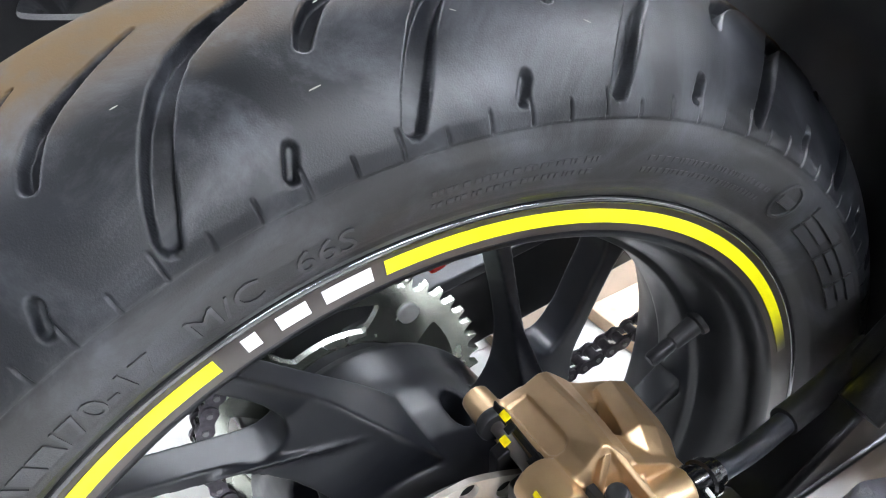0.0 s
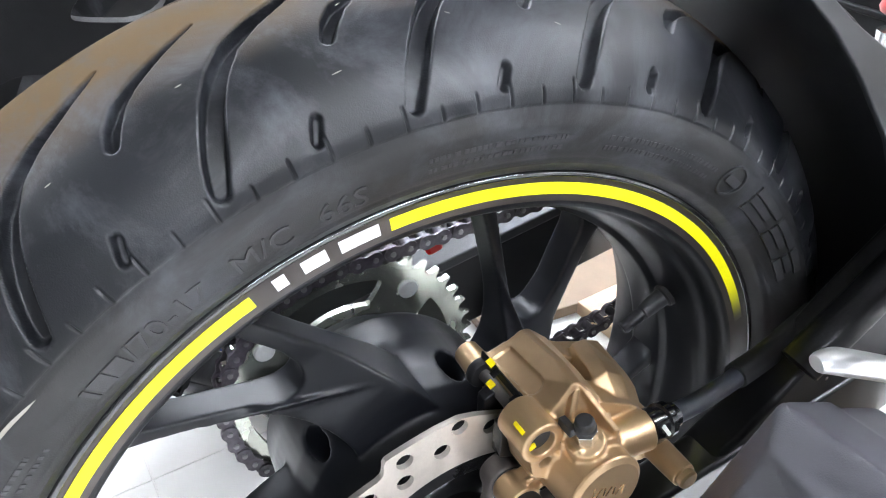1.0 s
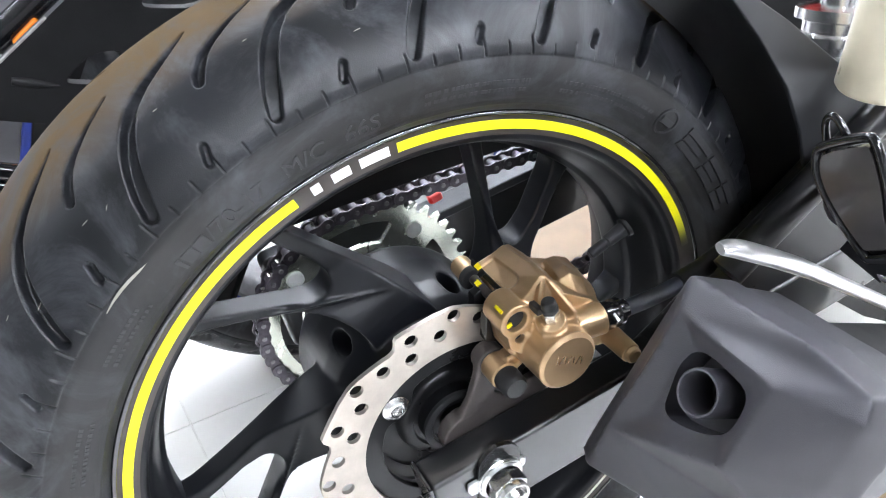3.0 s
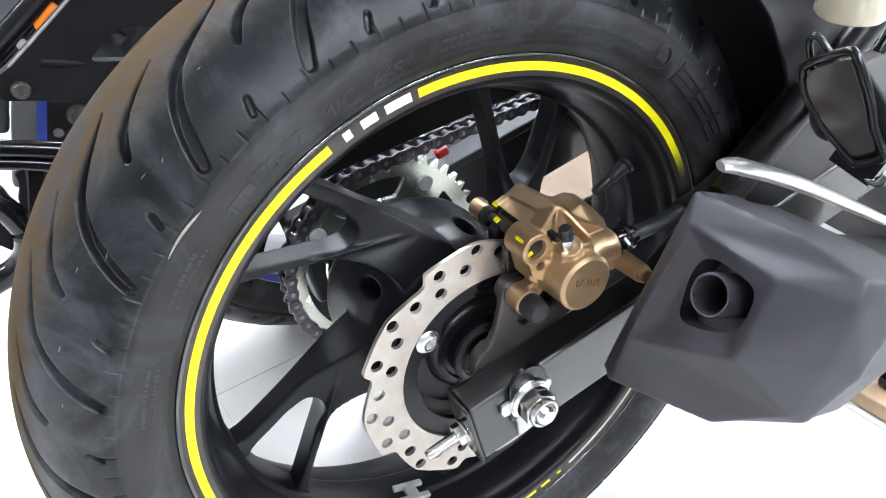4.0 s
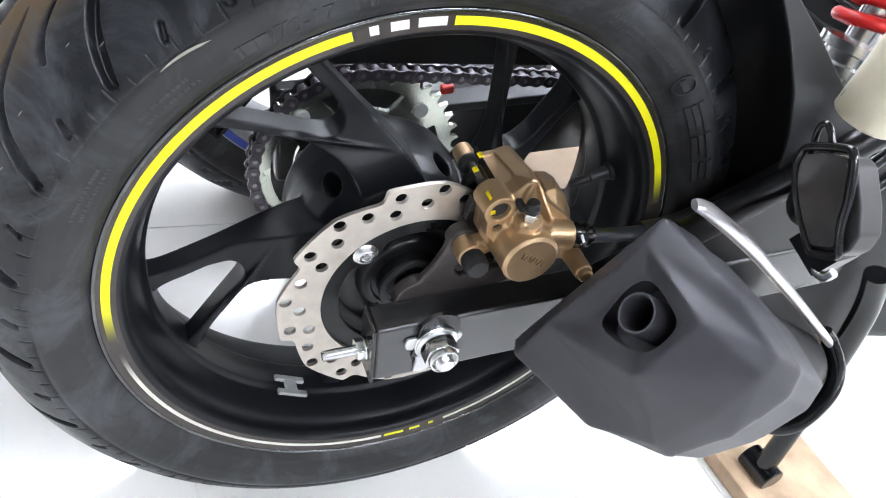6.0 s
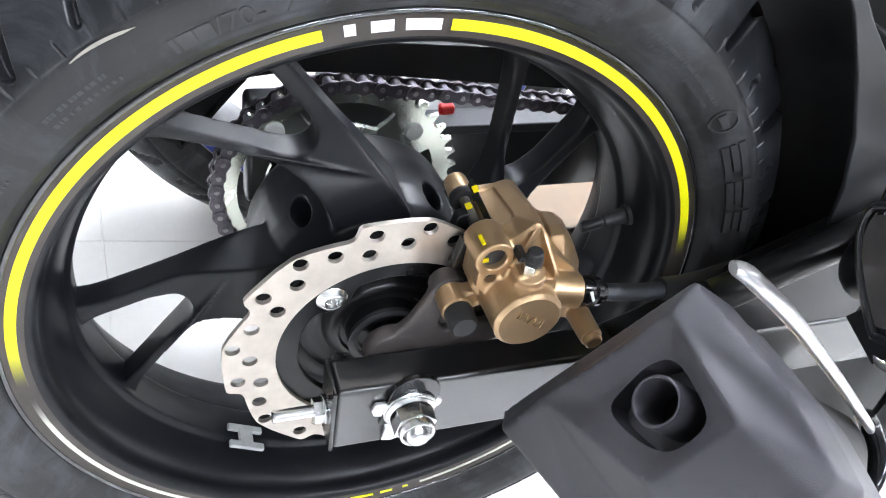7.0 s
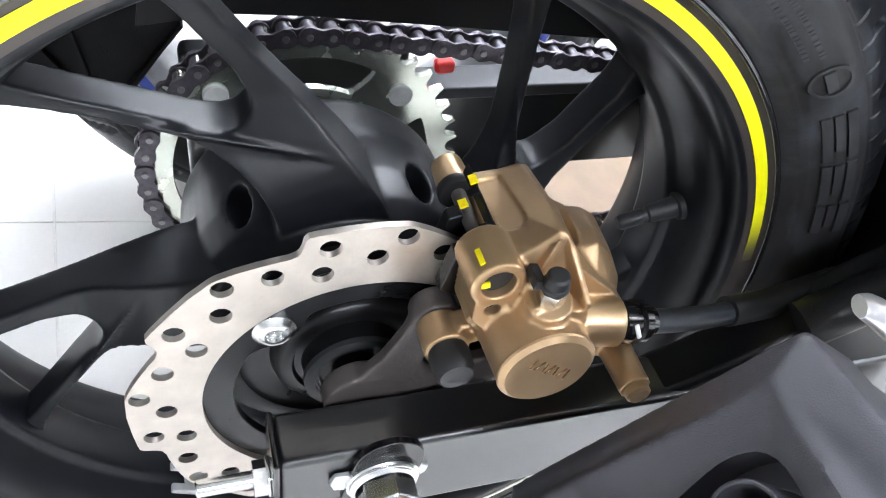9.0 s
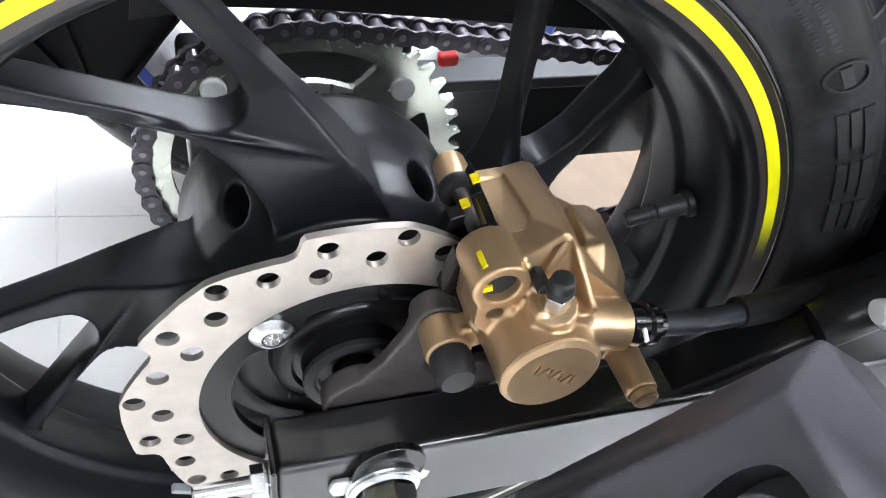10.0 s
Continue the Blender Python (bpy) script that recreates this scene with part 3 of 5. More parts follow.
for a0, a1 in ((278.4, 283.6), (285.2, 288.0), (290.4, 291.7)):
    ring_stripe("stripe", a0, a1, *THIN, YELLOW, "yellow rim tape dash", x=0.0592)


def text_mesh(body, size, depth):
    """Letters of the built-in font as a mesh, centred, u to the right and v up."""
    cu = bpy.data.curves.new("letters", "FONT")
    cu.body, cu.size, cu.extrude, cu.align_x, cu.align_y, cu.resolution_u = body, size, depth, "CENTER", "CENTER", 3
    return baked(new("letters", cu))


def wall_x(r):
    """How far out the tyre's side wall stands at radius r."""
    return float(np.interp(r, [0.2352, 0.2372, 0.2435, 0.2530, 0.2600, 0.2645, 0.2668, 0.2692, 0.2728], [0.0630, 0.0648, 0.0684, 0.0718, 0.0732, 0.0732, 0.0724, 0.0724, 0.0715]))


def bend_to_wall(me, r0, deg):
    """Lay a flat mesh on the side wall, its top outwards, reading with falling angle."""
    for v in me.vertices:
        r = r0 + v.co.y
        v.co = polar(r, deg - math.degrees(v.co.x / r0), wall_x(r) + v.co.z)
    me.update()
    return me


for body, deg, size in (("66S", 101.8, 0.0150), ("M/C", 109.8, 0.0150), ("/70-17", 119.9, 0.0150)):
    on_wheel(part_mesh("lettering", bend_to_wall(text_mesh(body, size, 0.0006), 0.2480, deg), WORN_RUBBER, None, "raised rubber lettering"))


def bars(rects, r0, deg, h=0.0006, name="lettering"):
    """Raised plain bars (u, v, width, height) on the side wall."""
    bm = bmesh.new()
    for u, v, w, hh in rects:
        n = max(1, int(w / 0.003))
        vs = []
        for i in range(n + 1):
            uu = u - w / 2 + w * i / n
            vs.append([bm.verts.new((uu, v + s * hh / 2, z)) for s, z in ((-1, -0.0006), (-1, h), (1, h), (1, -0.0006))])
        for p, q in zip(vs, vs[1:]):
            for k in range(3):
                bm.faces.new((p[k], p[k + 1], q[k + 1], q[k]))
        bm.faces.new(vs[0])
        bm.faces.new(vs[-1])
    bmesh.ops.recalc_face_normals(bm, faces=bm.faces)
    me = bpy.data.meshes.new(name)
    bm.to_mesh(me)
    bm.free()
    return on_wheel(part_mesh(name, bend_to_wall(me, r0, deg), WORN_RUBBER, None, "raised plain rubber bars"))


# three broad raised blocks, a round badge and faint rows of small print
blocks = []
for u, wide in ((-0.0245, 0.031), (0.0085, 0.027), (0.0355, 0.021)):
    blocks += [(u, 0.0052, wide, 0.0046), (u - wide * 0.10, -0.0005, wide * 0.8, 0.0040), (u, -0.0058, wide, 0.0042)]
bars(blocks, 0.2545, 36.5, 0.0013)
bars([(-0.0065, 0.0, 0.0022, 0.0090), (0.0, 0.0, 0.0075, 0.0090), (0.0085, 0.0, 0.0075, 0.0090)], 0.2480, 127.4, 0.0006)
bm = bmesh.new()
lathe(bm, [(0.0, 0.0092), (0.0012, 0.0092), (0.0012, 0.0078), (0.0, 0.0078)], (0, 0, 0), (0, 0, 1), seg=40, close=True)
box(bm, (0.012, 0.0045, 0.0016), Matrix.Translation((0, 0, 0.0004)))
me = bpy.data.meshes.new("badge")
bm.to_mesh(me)
bm.free()
on_wheel(part_mesh("badge", bend_to_wall(me, 0.2535, 50.7), WORN_RUBBER, None, "round raised rubber badge"))
rng = random.Random(5)
for deg, n in ((63.0, 26), (80.9, 10), (88.8, 12), (140.0, 12), (158.0, 14)):
    for v in (0.0028, -0.0028):
        row, u = [], -n * 0.0016
        for _ in range(n):
            w = rng.uniform(0.0012, 0.0028)
            row.append((u + w / 2, v, w, 0.0022))
            u += w + rng.choice((0.0007, 0.0007, 0.002))
        bars(row, 0.2505, deg, 0.0003, "small_print")

# valve
bm = bmesh.new()
o = polar(0.1985, 24.7, 0.0225)
d = (AXLE - polar(0.1, 24.7, 0)).normalized()
lathe(bm, [(0.0, 0.0085), (0.003, 0.0080), (0.004, 0.0062), (0.020, 0.0052), (0.021, 0.0040), (0.024, 0.0040)], o, d, seg=20)
on_wheel(part("valve_stem", bm, RUBBER_CAP, None, "black rubber valve stem"))
bm = bmesh.new()
lathe(bm, [(0.023, 0.0), (0.023, 0.0046), (0.036, 0.0046), (0.038, 0.0036), (0.038, 0.0)], o, d, seg=16)
on_wheel(part("valve_cap", bm, PLASTIC, None, "black valve cap"))

# balance weight clipped to the barrel
bm = bmesh.new()
for s in (-1, 1):
    box(bm, (0.006, 0.030, 0.004), Matrix.Translation(AXLE) @ pose(0, 0, 0, 251.6, 0, 0) @ Matrix.Translation((0.018 + s * 0.008, 0.1870, 0)) @ pose(0, 0, 0, 0, 0, 0) @ Matrix(((1, 0, 0, 0), (0, 0, 1, 0), (0, 1, 0, 0), (0, 0, 0, 1))))
box(bm, (0.012, 0.012, 0.0035), Matrix.Translation(AXLE) @ pose(0, 0, 0, 251.6, 0, 0) @ Matrix.Translation((0.018, 0.1870, 0)) @ Matrix(((1, 0, 0, 0), (0, 0, 1, 0), (0, 1, 0, 0), (0, 0, 0, 1))))
on_wheel(part("balance_weight", bm, PALE_ZINC, None, "grey clip-on balance weight", bevel=0.001))

# pale scuff on the side wall, and small nicks on the tread
PALE = mat("pale_scuff", (0.30, 0.28, 0.24), 0.8)


def tread_point(arc_deg, deg, lift=0.0002):
    """A point on the tread, arc_deg from the crown towards the side."""
    x = (ARC + lift) * math.sin(radians(arc_deg))
    return polar(CROWN + (ARC + lift) * math.cos(radians(arc_deg)), deg, x)


rng = random.Random(11)
for arc, deg, n in ((44, 131.0, 5), (38, 143.5, 4), (46.5, 128.5, 4), (40, 153.0, 5), (33, 119.0, 3), (45, 98.5, 5), (42, 79.0, 4), (30, 108.5, 3), (47, 140.5, 6), (25, 96.0, 3), (36, 88.5, 3), (44, 160.0, 4)):
    bm = bmesh.new()
    turn_by = rng.uniform(-0.8, 0.8)
    for k in range(n + 1):
        w = 0.16 * math.sin(math.pi * (0.1 + 0.8 * k / n)) + 0.03
        a, d = arc + (k - n / 2) * 0.42 * math.sin(turn_by), deg + (k - n / 2) * 0.16 * math.cos(turn_by)
        row = [bm.verts.new(tread_point(a + s * w, d)) for s in (-1, 1)]
        if k:
            bm.faces.new((last[0], last[1], row[1], row[0]))
        last = row
    bmesh.ops.recalc_face_normals(bm, faces=bm.faces)
    on_wheel(part("nick", bm, PALE, None))
bm = bmesh.new()
rows = []
for i in range(13):
    t = i / 12
    a, r = 130.0 + 7.6 * t, 0.2640 + 0.0030 * math.sin(t * 2.2)
    w = 0.0009 * math.sin(math.pi * (0.08 + 0.84 * t))
    rows.append([bm.verts.new(polar(r + k * w, a, 0.0731)) for k in (-1, 1)])
for p, q in zip(rows, rows[1:]):
    bm.faces.new((p[0], p[1], q[1], q[0]))
on_wheel(part("scuff", bm, PALE, None, "pale curved scuff on the side wall"))

# ---- brake disc ----
def disc_outline():
    """Eight petals: each rises slowly, then drops back in a step."""
    out = []
    for k in range(8):
        for da, r in ((0.0, 0.1010), (2.0, 0.1006), (4.5, 0.1016), (9.0, 0.1034), (14.0, 0.1058), (18.0, 0.1076), (19.5, 0.1080), (26.0, 0.1080), (33.0, 0.1080), (39.0, 0.1088), (41.2, 0.1090), (42.3, 0.1074), (43.2, 0.1042), (44.1, 0.1020)):
            a = radians(118.0 + 45 * k + da)
            out.append((r * math.cos(a), r * math.sin(a)))
    return out


bm = bmesh.new()
holes = []
for k in range(8):
    for a, r in ((92.0, 0.1020), (110.3, 0.1000), (98.8, 0.0906), (114.0, 0.0863), (125.9, 0.0945)):
        t = radians(a + 45 * k)
        holes.append((r * math.cos(t), r * math.sin(t), 0.0048))
prism(bm, disc_outline(), 0.0718, 0.0752, lambda u, v, h: Vector((h, u, AXLE.z + v)), holes)
hole = bmesh.new()
cyl(hole, 0.0748, 0.0748, (0.06, 0, AXLE.z), (0.08, 0, AXLE.z), 96)
disc = on_wheel(part_mesh("brake_disc", carved(bm, [hole]), STEEL_DISC, None, "petal brake disc of brushed steel with drilled holes", smooth=30))

# carrier: ring with tabs for the bolts, and the hub face behind it
bm = bmesh.new()
ring = []
for i in range(180):
    a = i * 2
    r = 0.0600
    for k in range(3):
        d = abs((a - 140.6 - 120 * k + 180) % 360 - 180)
        r -= 0.0080 * math.exp(-(d / 13.0) ** 4)
    ring.append((r * math.cos(radians(a)), r * math.sin(radians(a))))
outer = [(0.0765 * math.cos(radians(2 * i)), 0.0765 * math.sin(radians(2 * i))) for i in range(180)]
lo = [[bm.verts.new((h, u, AXLE.z + v)) for u, v in lp] for h in (0.0655, 0.0714) for lp in (outer, ring)]
for i in range(180):
    j = (i + 1) % 180
    for a, b in ((0, 1), (2, 3), (0, 2), (1, 3)):
        bm.faces.new((lo[a][i], lo[a][j], lo[b][j], lo[b][i]))
bmesh.ops.recalc_face_normals(bm, faces=bm.faces)
carrier = on_wheel(part("disc_carrier", bm, BLACK_SATIN, None, "satin black disc carrier ring", bevel=0.0008))
for k in range(3):
    o = polar(0.0627, 140.6 + 120 * k, 0.0714)
    bm = bmesh.new()
    lathe(bm, [(0.0, 0.0098), (0.0016, 0.0098), (0.0034, 0.0078), (0.0046, 0.0058), (0.0046, 0.0040), (0.0018, 0.0036), (0.0018, 0.0)], o, seg=28)
    on_wheel(part("disc_bolt", bm, ZINC, None, "zinc disc bolt with a socket head"))
bm = bmesh.new()
lathe(bm, [(0.044, 0.0690), (0.048, 0.0690), (0.050, 0.058), (0.0515, 0.0565), (0.0515, 0.050), (0.050, 0.048), (0.050, 0.041), (0.056, 0.039), (0.0585, 0.036), (0.0585, 0.031), (0.056, 0.0295), (0.056, 0.026), (0.0660, 0.0255), (0.0675, 0.0245), (0.0675, 0.019), (0.0640, 0.0185), (0.0640, 0.012)], AXLE, seg=72)
on_wheel(part("hub_face", bm, BLACK_SATIN, None, "stepped black hub face"))
bm = bmesh.new()
lathe(bm, [(0.066, 0.0265), (0.0690, 0.0265), (0.0696, 0.0255), (0.0696, 0.0215), (0.0686, 0.0205), (0.066, 0.0205)], AXLE, seg=56)
on_wheel(part("seal_ring", bm, GREY_HUB, None, "dark dust seal ring"))
for k in range(3):
    bm = bmesh.new()
    a = 140.6 + 120 * k
    lathe(bm, [(0.044, 0.0), (0.0655, 0.0125), (0.0655, 0.0)], polar(0.0615, a, 0), seg=20)
    on_wheel(part("bolt_boss", bm, RIM_BLACK, None))
bm = bmesh.new()
cyl(bm, 0.0115, 0.0115, (0.060, 0, AXLE.z), (0.101, 0, AXLE.z), 32)
on_wheel(part("axle_spacer", bm, BLACK_SATIN, None, "black axle spacer"))

# ---- swingarm ----
A = radians(9.8)


def on_arm(s, x, h):
    """A point s metres ahead of the axle along the arm, h above its middle line."""
    return Vector((x, s * math.cos(A) - h * math.sin(A), 0.3060 + s * math.sin(A) + h * math.cos(A)))


def arm_beam(x0, x1, s0, s1, lo=-0.0295, hi=0.0295):
    bm = bmesh.new()
    vs = [bm.verts.new(on_arm(s, x, h)) for s in (s0, s1) for x, h in ((x0, lo), (x1, lo), (x1, hi), (x0, hi))]
    for f in ((0, 1, 2, 3), (4, 5, 6, 7), (0, 1, 5, 4), (1, 2, 6, 5), (2, 3, 7, 6), (3, 0, 4, 7)):
        bm.faces.new([vs[i] for i in f])
    bmesh.ops.recalc_face_normals(bm, faces=bm.faces)
    return bm


arm = part("swingarm", arm_beam(0.101, 0.129, -0.045, 0.42), ARM_PAINT, bike, "gloss black box-section swingarm", bevel=0.0035, segs=3)
part("swingarm_beam", arm_beam(-0.150, -0.1225, -0.045, 0.42, -0.0295, 0.0400), ARM_PAINT, arm, "gloss black left swingarm beam", bevel=0.0035, segs=3)
# paler strip on the beam: the light on its top face, as colour
part("lit_top_band", arm_beam(-0.1480, -0.1190, 0.02, 0.42, 0.0385, 0.0480), PANEL_BLACK, arm, "dull grey-black strip for the lit top face of the beam", bevel=0.002)
part("axle_plate", arm_beam(-0.1470, -0.1240, -0.07, 0.075, -0.028, 0.0760), ARM_PAINT, arm, "gloss black axle end of the beam", bevel=0.006, segs=3)
bm = bmesh.new()
box(bm, (0.25, 0.06, 0.055), pose(-0.01, 0.395, 0.375, 10, 0, 0))
part("cross_tube", bm, BLACK_PAINT, arm, bevel=0.01, segs=3)
bm = bmesh.new()
prism(bm, [(0.085, 0.338), (0.130, 0.352), (0.160, 0.372), (0.190, 0.396), (0.230, 0.432), (0.300, 0.485), (0.345, 0.500), (0.350, 0.370), (0.20, 0.335)], 0.099, 0.1265, lambda u, v, h: Vector((h, u, v)))
part("arm_gusset", bm, BLACK_SATIN, arm, "black raised swingarm gusset", bevel=0.004, segs=3)
# end cap of the arm
bm = bmesh.new()
vs = [bm.verts.new(on_arm(s, x, h)) for s in (-0.0475, -0.0445) for x, h in ((0.1005, -0.0305), (0.1300, -0.0305), (0.1300, 0.0305), (0.1005, 0.0305))]
for f in ((0, 1, 2, 3), (4, 5, 6, 7), (0, 1, 5, 4), (1, 2, 6, 5), (2, 3, 7, 6), (3, 0, 4, 7)):
    bm.faces.new([vs[i] for i in f])
bmesh.ops.recalc_face_normals(bm, faces=bm.faces)
part("end_cap", bm, BLACK_PAINT, arm, bevel=0.0012)

# chain adjuster: stud, lock nuts and the slotted side plate
AX = 0.3162
bm = bmesh.new()
o, d = on_arm(-0.047, 0.113, -0.006), (on_arm(-1, 0.113, -0.006) - on_arm(0, 0.113, -0.006)).normalized()
prof = []
for i in range(15):
    prof += [(0.002 + i * 0.0022, 0.0043), (0.0031 + i * 0.0022, 0.0040)]
lathe(bm, [(0.0, 0.0)] + prof + [(0.0345, 0.0032), (0.0345, 0.0)], o, d, seg=18)
part("adjuster_stud", bm, ZINC, arm, "bright threaded adjuster stud")
bm = bmesh.new()
hexagon(bm, 0.0088, o + d * 0.001, o + d * 0.0085)
cyl(bm, 0.0098, 0.0098, o + d * 0.0002, o + d * 0.0022)
part("adjuster_nut", bm, ZINC, arm, "bright zinc lock nut", bevel=0.0007)
bm = bmesh.new()
out = [(-0.0235, 0.003), (-0.0245, -0.003), (-0.0215, -0.0085), (-0.0145, -0.009), (-0.0100, -0.022), (-0.0095, -0.0345), (-0.003, -0.0355), (0.006, -0.030), (0.009, -0.012), (0.0185, -0.003), (0.0215, 0.001), (0.0215, 0.006), (0.016, 0.0085), (0.010, 0.012), (-0.010, 0.012), (-0.016, 0.004)]
prism(bm, out, 0.1298, 0.1325, lambda u, v, h: Vector((h, u, AX + v)))
part("adjuster_plate", bm, ALU, arm, "pale slotted chain adjuster plate", bevel=0.0006)
bm = bmesh.new()
out = [(0.0165 * math.cos(t) * 1.0, 0.0255 + 0.0 + 0.0165 * math.sin(t)) for t in [math.pi * i / 12 for i in range(13)]] + [(-0.0165, -0.004), (0.0165, -0.004)]
prism(bm, out, 0.1296, 0.1335, lambda u, v, h: Vector((h, u, AX + v - 0.012)))
part("adjuster_block", bm, BLACK_PAINT, arm, "black adjuster block", bevel=0.001)
bm = bmesh.new()
lathe(bm, [(0.1325, 0.0), (0.1325, 0.0175), (0.1350, 0.0175), (0.1358, 0.0168), (0.1358, 0.0)], (0, 0, AX), seg=40)
part("washer", bm, ZINC, arm, "bright zinc washer")
nut = bmesh.new()
lathe(nut, [(0.1358, 0.0), (0.1358, 0.0165), (0.1372, 0.0160), (0.1385, 0.0140)], (0, 0, AX), seg=36)
hexagon(nut, 0.0142, (0.1380, 0, AX), (0.1490, 0, AX))
part("axle_nut", nut, ZINC, arm, "bright zinc flanged axle nut", bevel=0.0008)
bm = bmesh.new()
lathe(bm, [(0.1480, 0.0092), (0.1480, 0.0118), (0.1530, 0.0116), (0.1540, 0.0110), (0.1541, 0.0102), (0.1534, 0.0094), (0.1495, 0.0090)], (0, 0, AX), seg=36, close=True)
part("nut_collar", bm, ZINC, arm, "bright rolled collar of the nut")
bm = bmesh.new()
prof = [(0.1480, 0.0)]
for i in range(6):
    prof += [(0.1480 + i * 0.0016, 0.0074), (0.1488 + i * 0.0016, 0.0068)]
lathe(bm, prof + [(0.1570, 0.0066), (0.1580, 0.0056), (0.1580, 0.0)], (0, 0, AX), seg=24)
part("axle_end", bm, ZINC, arm, "bright threaded axle end")

# ---- caliper ----
caliper = empty("brake_caliper", bike, (0, 0, 0))
bm = bmesh.new()
BORE = (0.0514, 0.3930)


def xcyl(bm, y, z, x0, x1, r0, r1=None, seg=28):
    cyl(bm, r0, r0 if r1 is None else r1, (x0, y, z), (x1, y, z), seg)


def slab(bm, outline, x0, x1):
    prism(bm, outline, x0, x1, lambda u, v, h: Vector((h, u, v)))


def loft(bm, sections):
    """Join closed (y, z) outlines of equal length at successive x."""
    rings = [[bm.verts.new((x, y, z)) for y, z in ol] for x, ol in sections]
    for a, b in zip(rings, rings[1:]):
        for k in range(len(a)):
            m = (k + 1) % len(a)
            bm.faces.new((a[k], a[m], b[m], b[k]))
    bm.faces.new(rings[0][::-1])
    bm.faces.new(rings[-1])


def hull(bm, pts):
    bmesh.ops.convex_hull(bm, input=[bm.verts.new(q) for q in pts])


# piston side
xcyl(bm, *BORE, 0.083, 0.1285, 0.0222, 0.0210, 40)
slab(bm, [(0.020, 0.412), (0.022, 0.426), (0.040, 0.426), (0.066, 0.424), (0.086, 0.412), (0.098, 0.403), (0.096, 0.388), (0.074, 0.380), (0.040, 0.376), (0.024, 0.392)], 0.084, 0.103)
# bridge over the disc: a tall ridged lump with a shelf along its side
loft(bm, [(0.0400, [(0.036, 0.405), (0.0345, 0.4200), (0.0460, 0.4235), (0.0575, 0.4290), (0.0625, 0.4280), (0.0750, 0.4160), (0.0800, 0.408), (0.076, 0.398)]),
          (0.0800, [(0.030, 0.408), (0.0290, 0.4240), (0.0420, 0.4325), (0.0525, 0.4395), (0.0575, 0.4370), (0.0670, 0.4265), (0.0715, 0.418), (0.068, 0.405)]),
          (0.1000, [(0.030, 0.408), (0.0300, 0.4215), (0.0400, 0.4330), (0.0480, 0.4425), (0.0530, 0.4410), (0.0640, 0.4280), (0.0700, 0.418), (0.068, 0.405)]),
          (0.1055, [(0.034, 0.408), (0.0340, 0.4160), (0.0420, 0.4200), (0.0480, 0.4290), (0.0520, 0.4300), (0.0600, 0.4200), (0.0660, 0.412), (0.064, 0.402)])])
# second lump beside the window
loft(bm, [(0.0460, [(0.0870, 0.404), (0.0888, 0.4095), (0.0985, 0.4095), (0.1080, 0.4045), (0.1160, 0.392), (0.108, 0.380)]),
          (0.0740, [(0.0760, 0.404), (0.0775, 0.4205), (0.0865, 0.4215), (0.0985, 0.4120), (0.1090, 0.399), (0.102, 0.384)]),
          (0.0860, [(0.0720, 0.404), (0.0735, 0.4215), (0.0815, 0.4240), (0.0930, 0.4160), (0.1040, 0.402), (0.098, 0.384)]),
          (0.0980, [(0.0720, 0.402), (0.0735, 0.4140), (0.0800, 0.4150), (0.0890, 0.4100), (0.1000, 0.396), (0.096, 0.384)])])
# wheel side
slab(bm, [(0.030, 0.402), (0.035, 0.419), (0.048, 0.423), (0.068, 0.418), (0.084, 0.408), (0.104, 0.400), (0.112, 0.385), (0.090, 0.372), (0.05, 0.38)], 0.038, 0.054)
# ear and boss of the pad pin, and the slide pin's arm
xcyl(bm, 0.0262, 0.4205, 0.086, 0.1090, 0.0118)
slab(bm, [(0.0190, 0.4130), (0.0300, 0.4200), (0.0420, 0.4120), (0.0420, 0.3960), (0.0310, 0.3920), (0.0220, 0.3990)], 0.092, 0.1085)
xcyl(bm, 0.0305, 0.4140, 0.0265, 0.044, 0.0075, 0.0085)
xcyl(bm, 0.0214, 0.3735, 0.088, 0.1035, 0.0102)
slab(bm, [(0.0214, 0.3650), (0.0214, 0.3830), (0.036, 0.3900), (0.040, 0.3750)], 0.090, 0.099)
# hose boss, second slide pin boss
cyl(bm, 0.0112, 0.0112, (0.109, 0.070, 0.3995), (0.1110, 0.0905, 0.4000), 28)
xcyl(bm, 0.0985, 0.3830, 0.098, 0.135, 0.0080, 0.0070)
slab(bm, [(0.076, 0.379), (0.080, 0.397), (0.104, 0.393), (0.105, 0.378), (0.098, 0.376)], 0.096, 0.112)
# ledge of the bleed valve and the two fins that rise from it
hull(bm, [(x, y, z) for x, y, z in ((0.096, 0.039, 0.404), (0.1190, 0.0395, 0.4050), (0.1200, 0.0380, 0.4195), (0.096, 0.040, 0.4200), (0.1190, 0.0650, 0.4040), (0.1200, 0.0645, 0.4170), (0.096, 0.066, 0.418), (0.096, 0.066, 0.402))])
hull(bm, [(0.1000, 0.0510, 0.4420), (0.1050, 0.0510, 0.4400), (0.1050, 0.0550, 0.4385), (0.1205, 0.0600, 0.4235), (0.1205, 0.0632, 0.4220), (0.1205, 0.0625, 0.4140), (0.098, 0.056, 0.414), (0.098, 0.062, 0.420)])
hull(bm, [(0.1040, 0.0462, 0.4435), (0.1045, 0.0496, 0.4425), (0.1100, 0.0390, 0.4220), (0.1100, 0.0425, 0.4205), (0.098, 0.040, 0.416), (0.098, 0.049, 0.418)])
cyl(bm, 0.0098, 0.0096, (0.1125, 0.0510, 0.4040), (0.1160, 0.0462, 0.4200), 28)
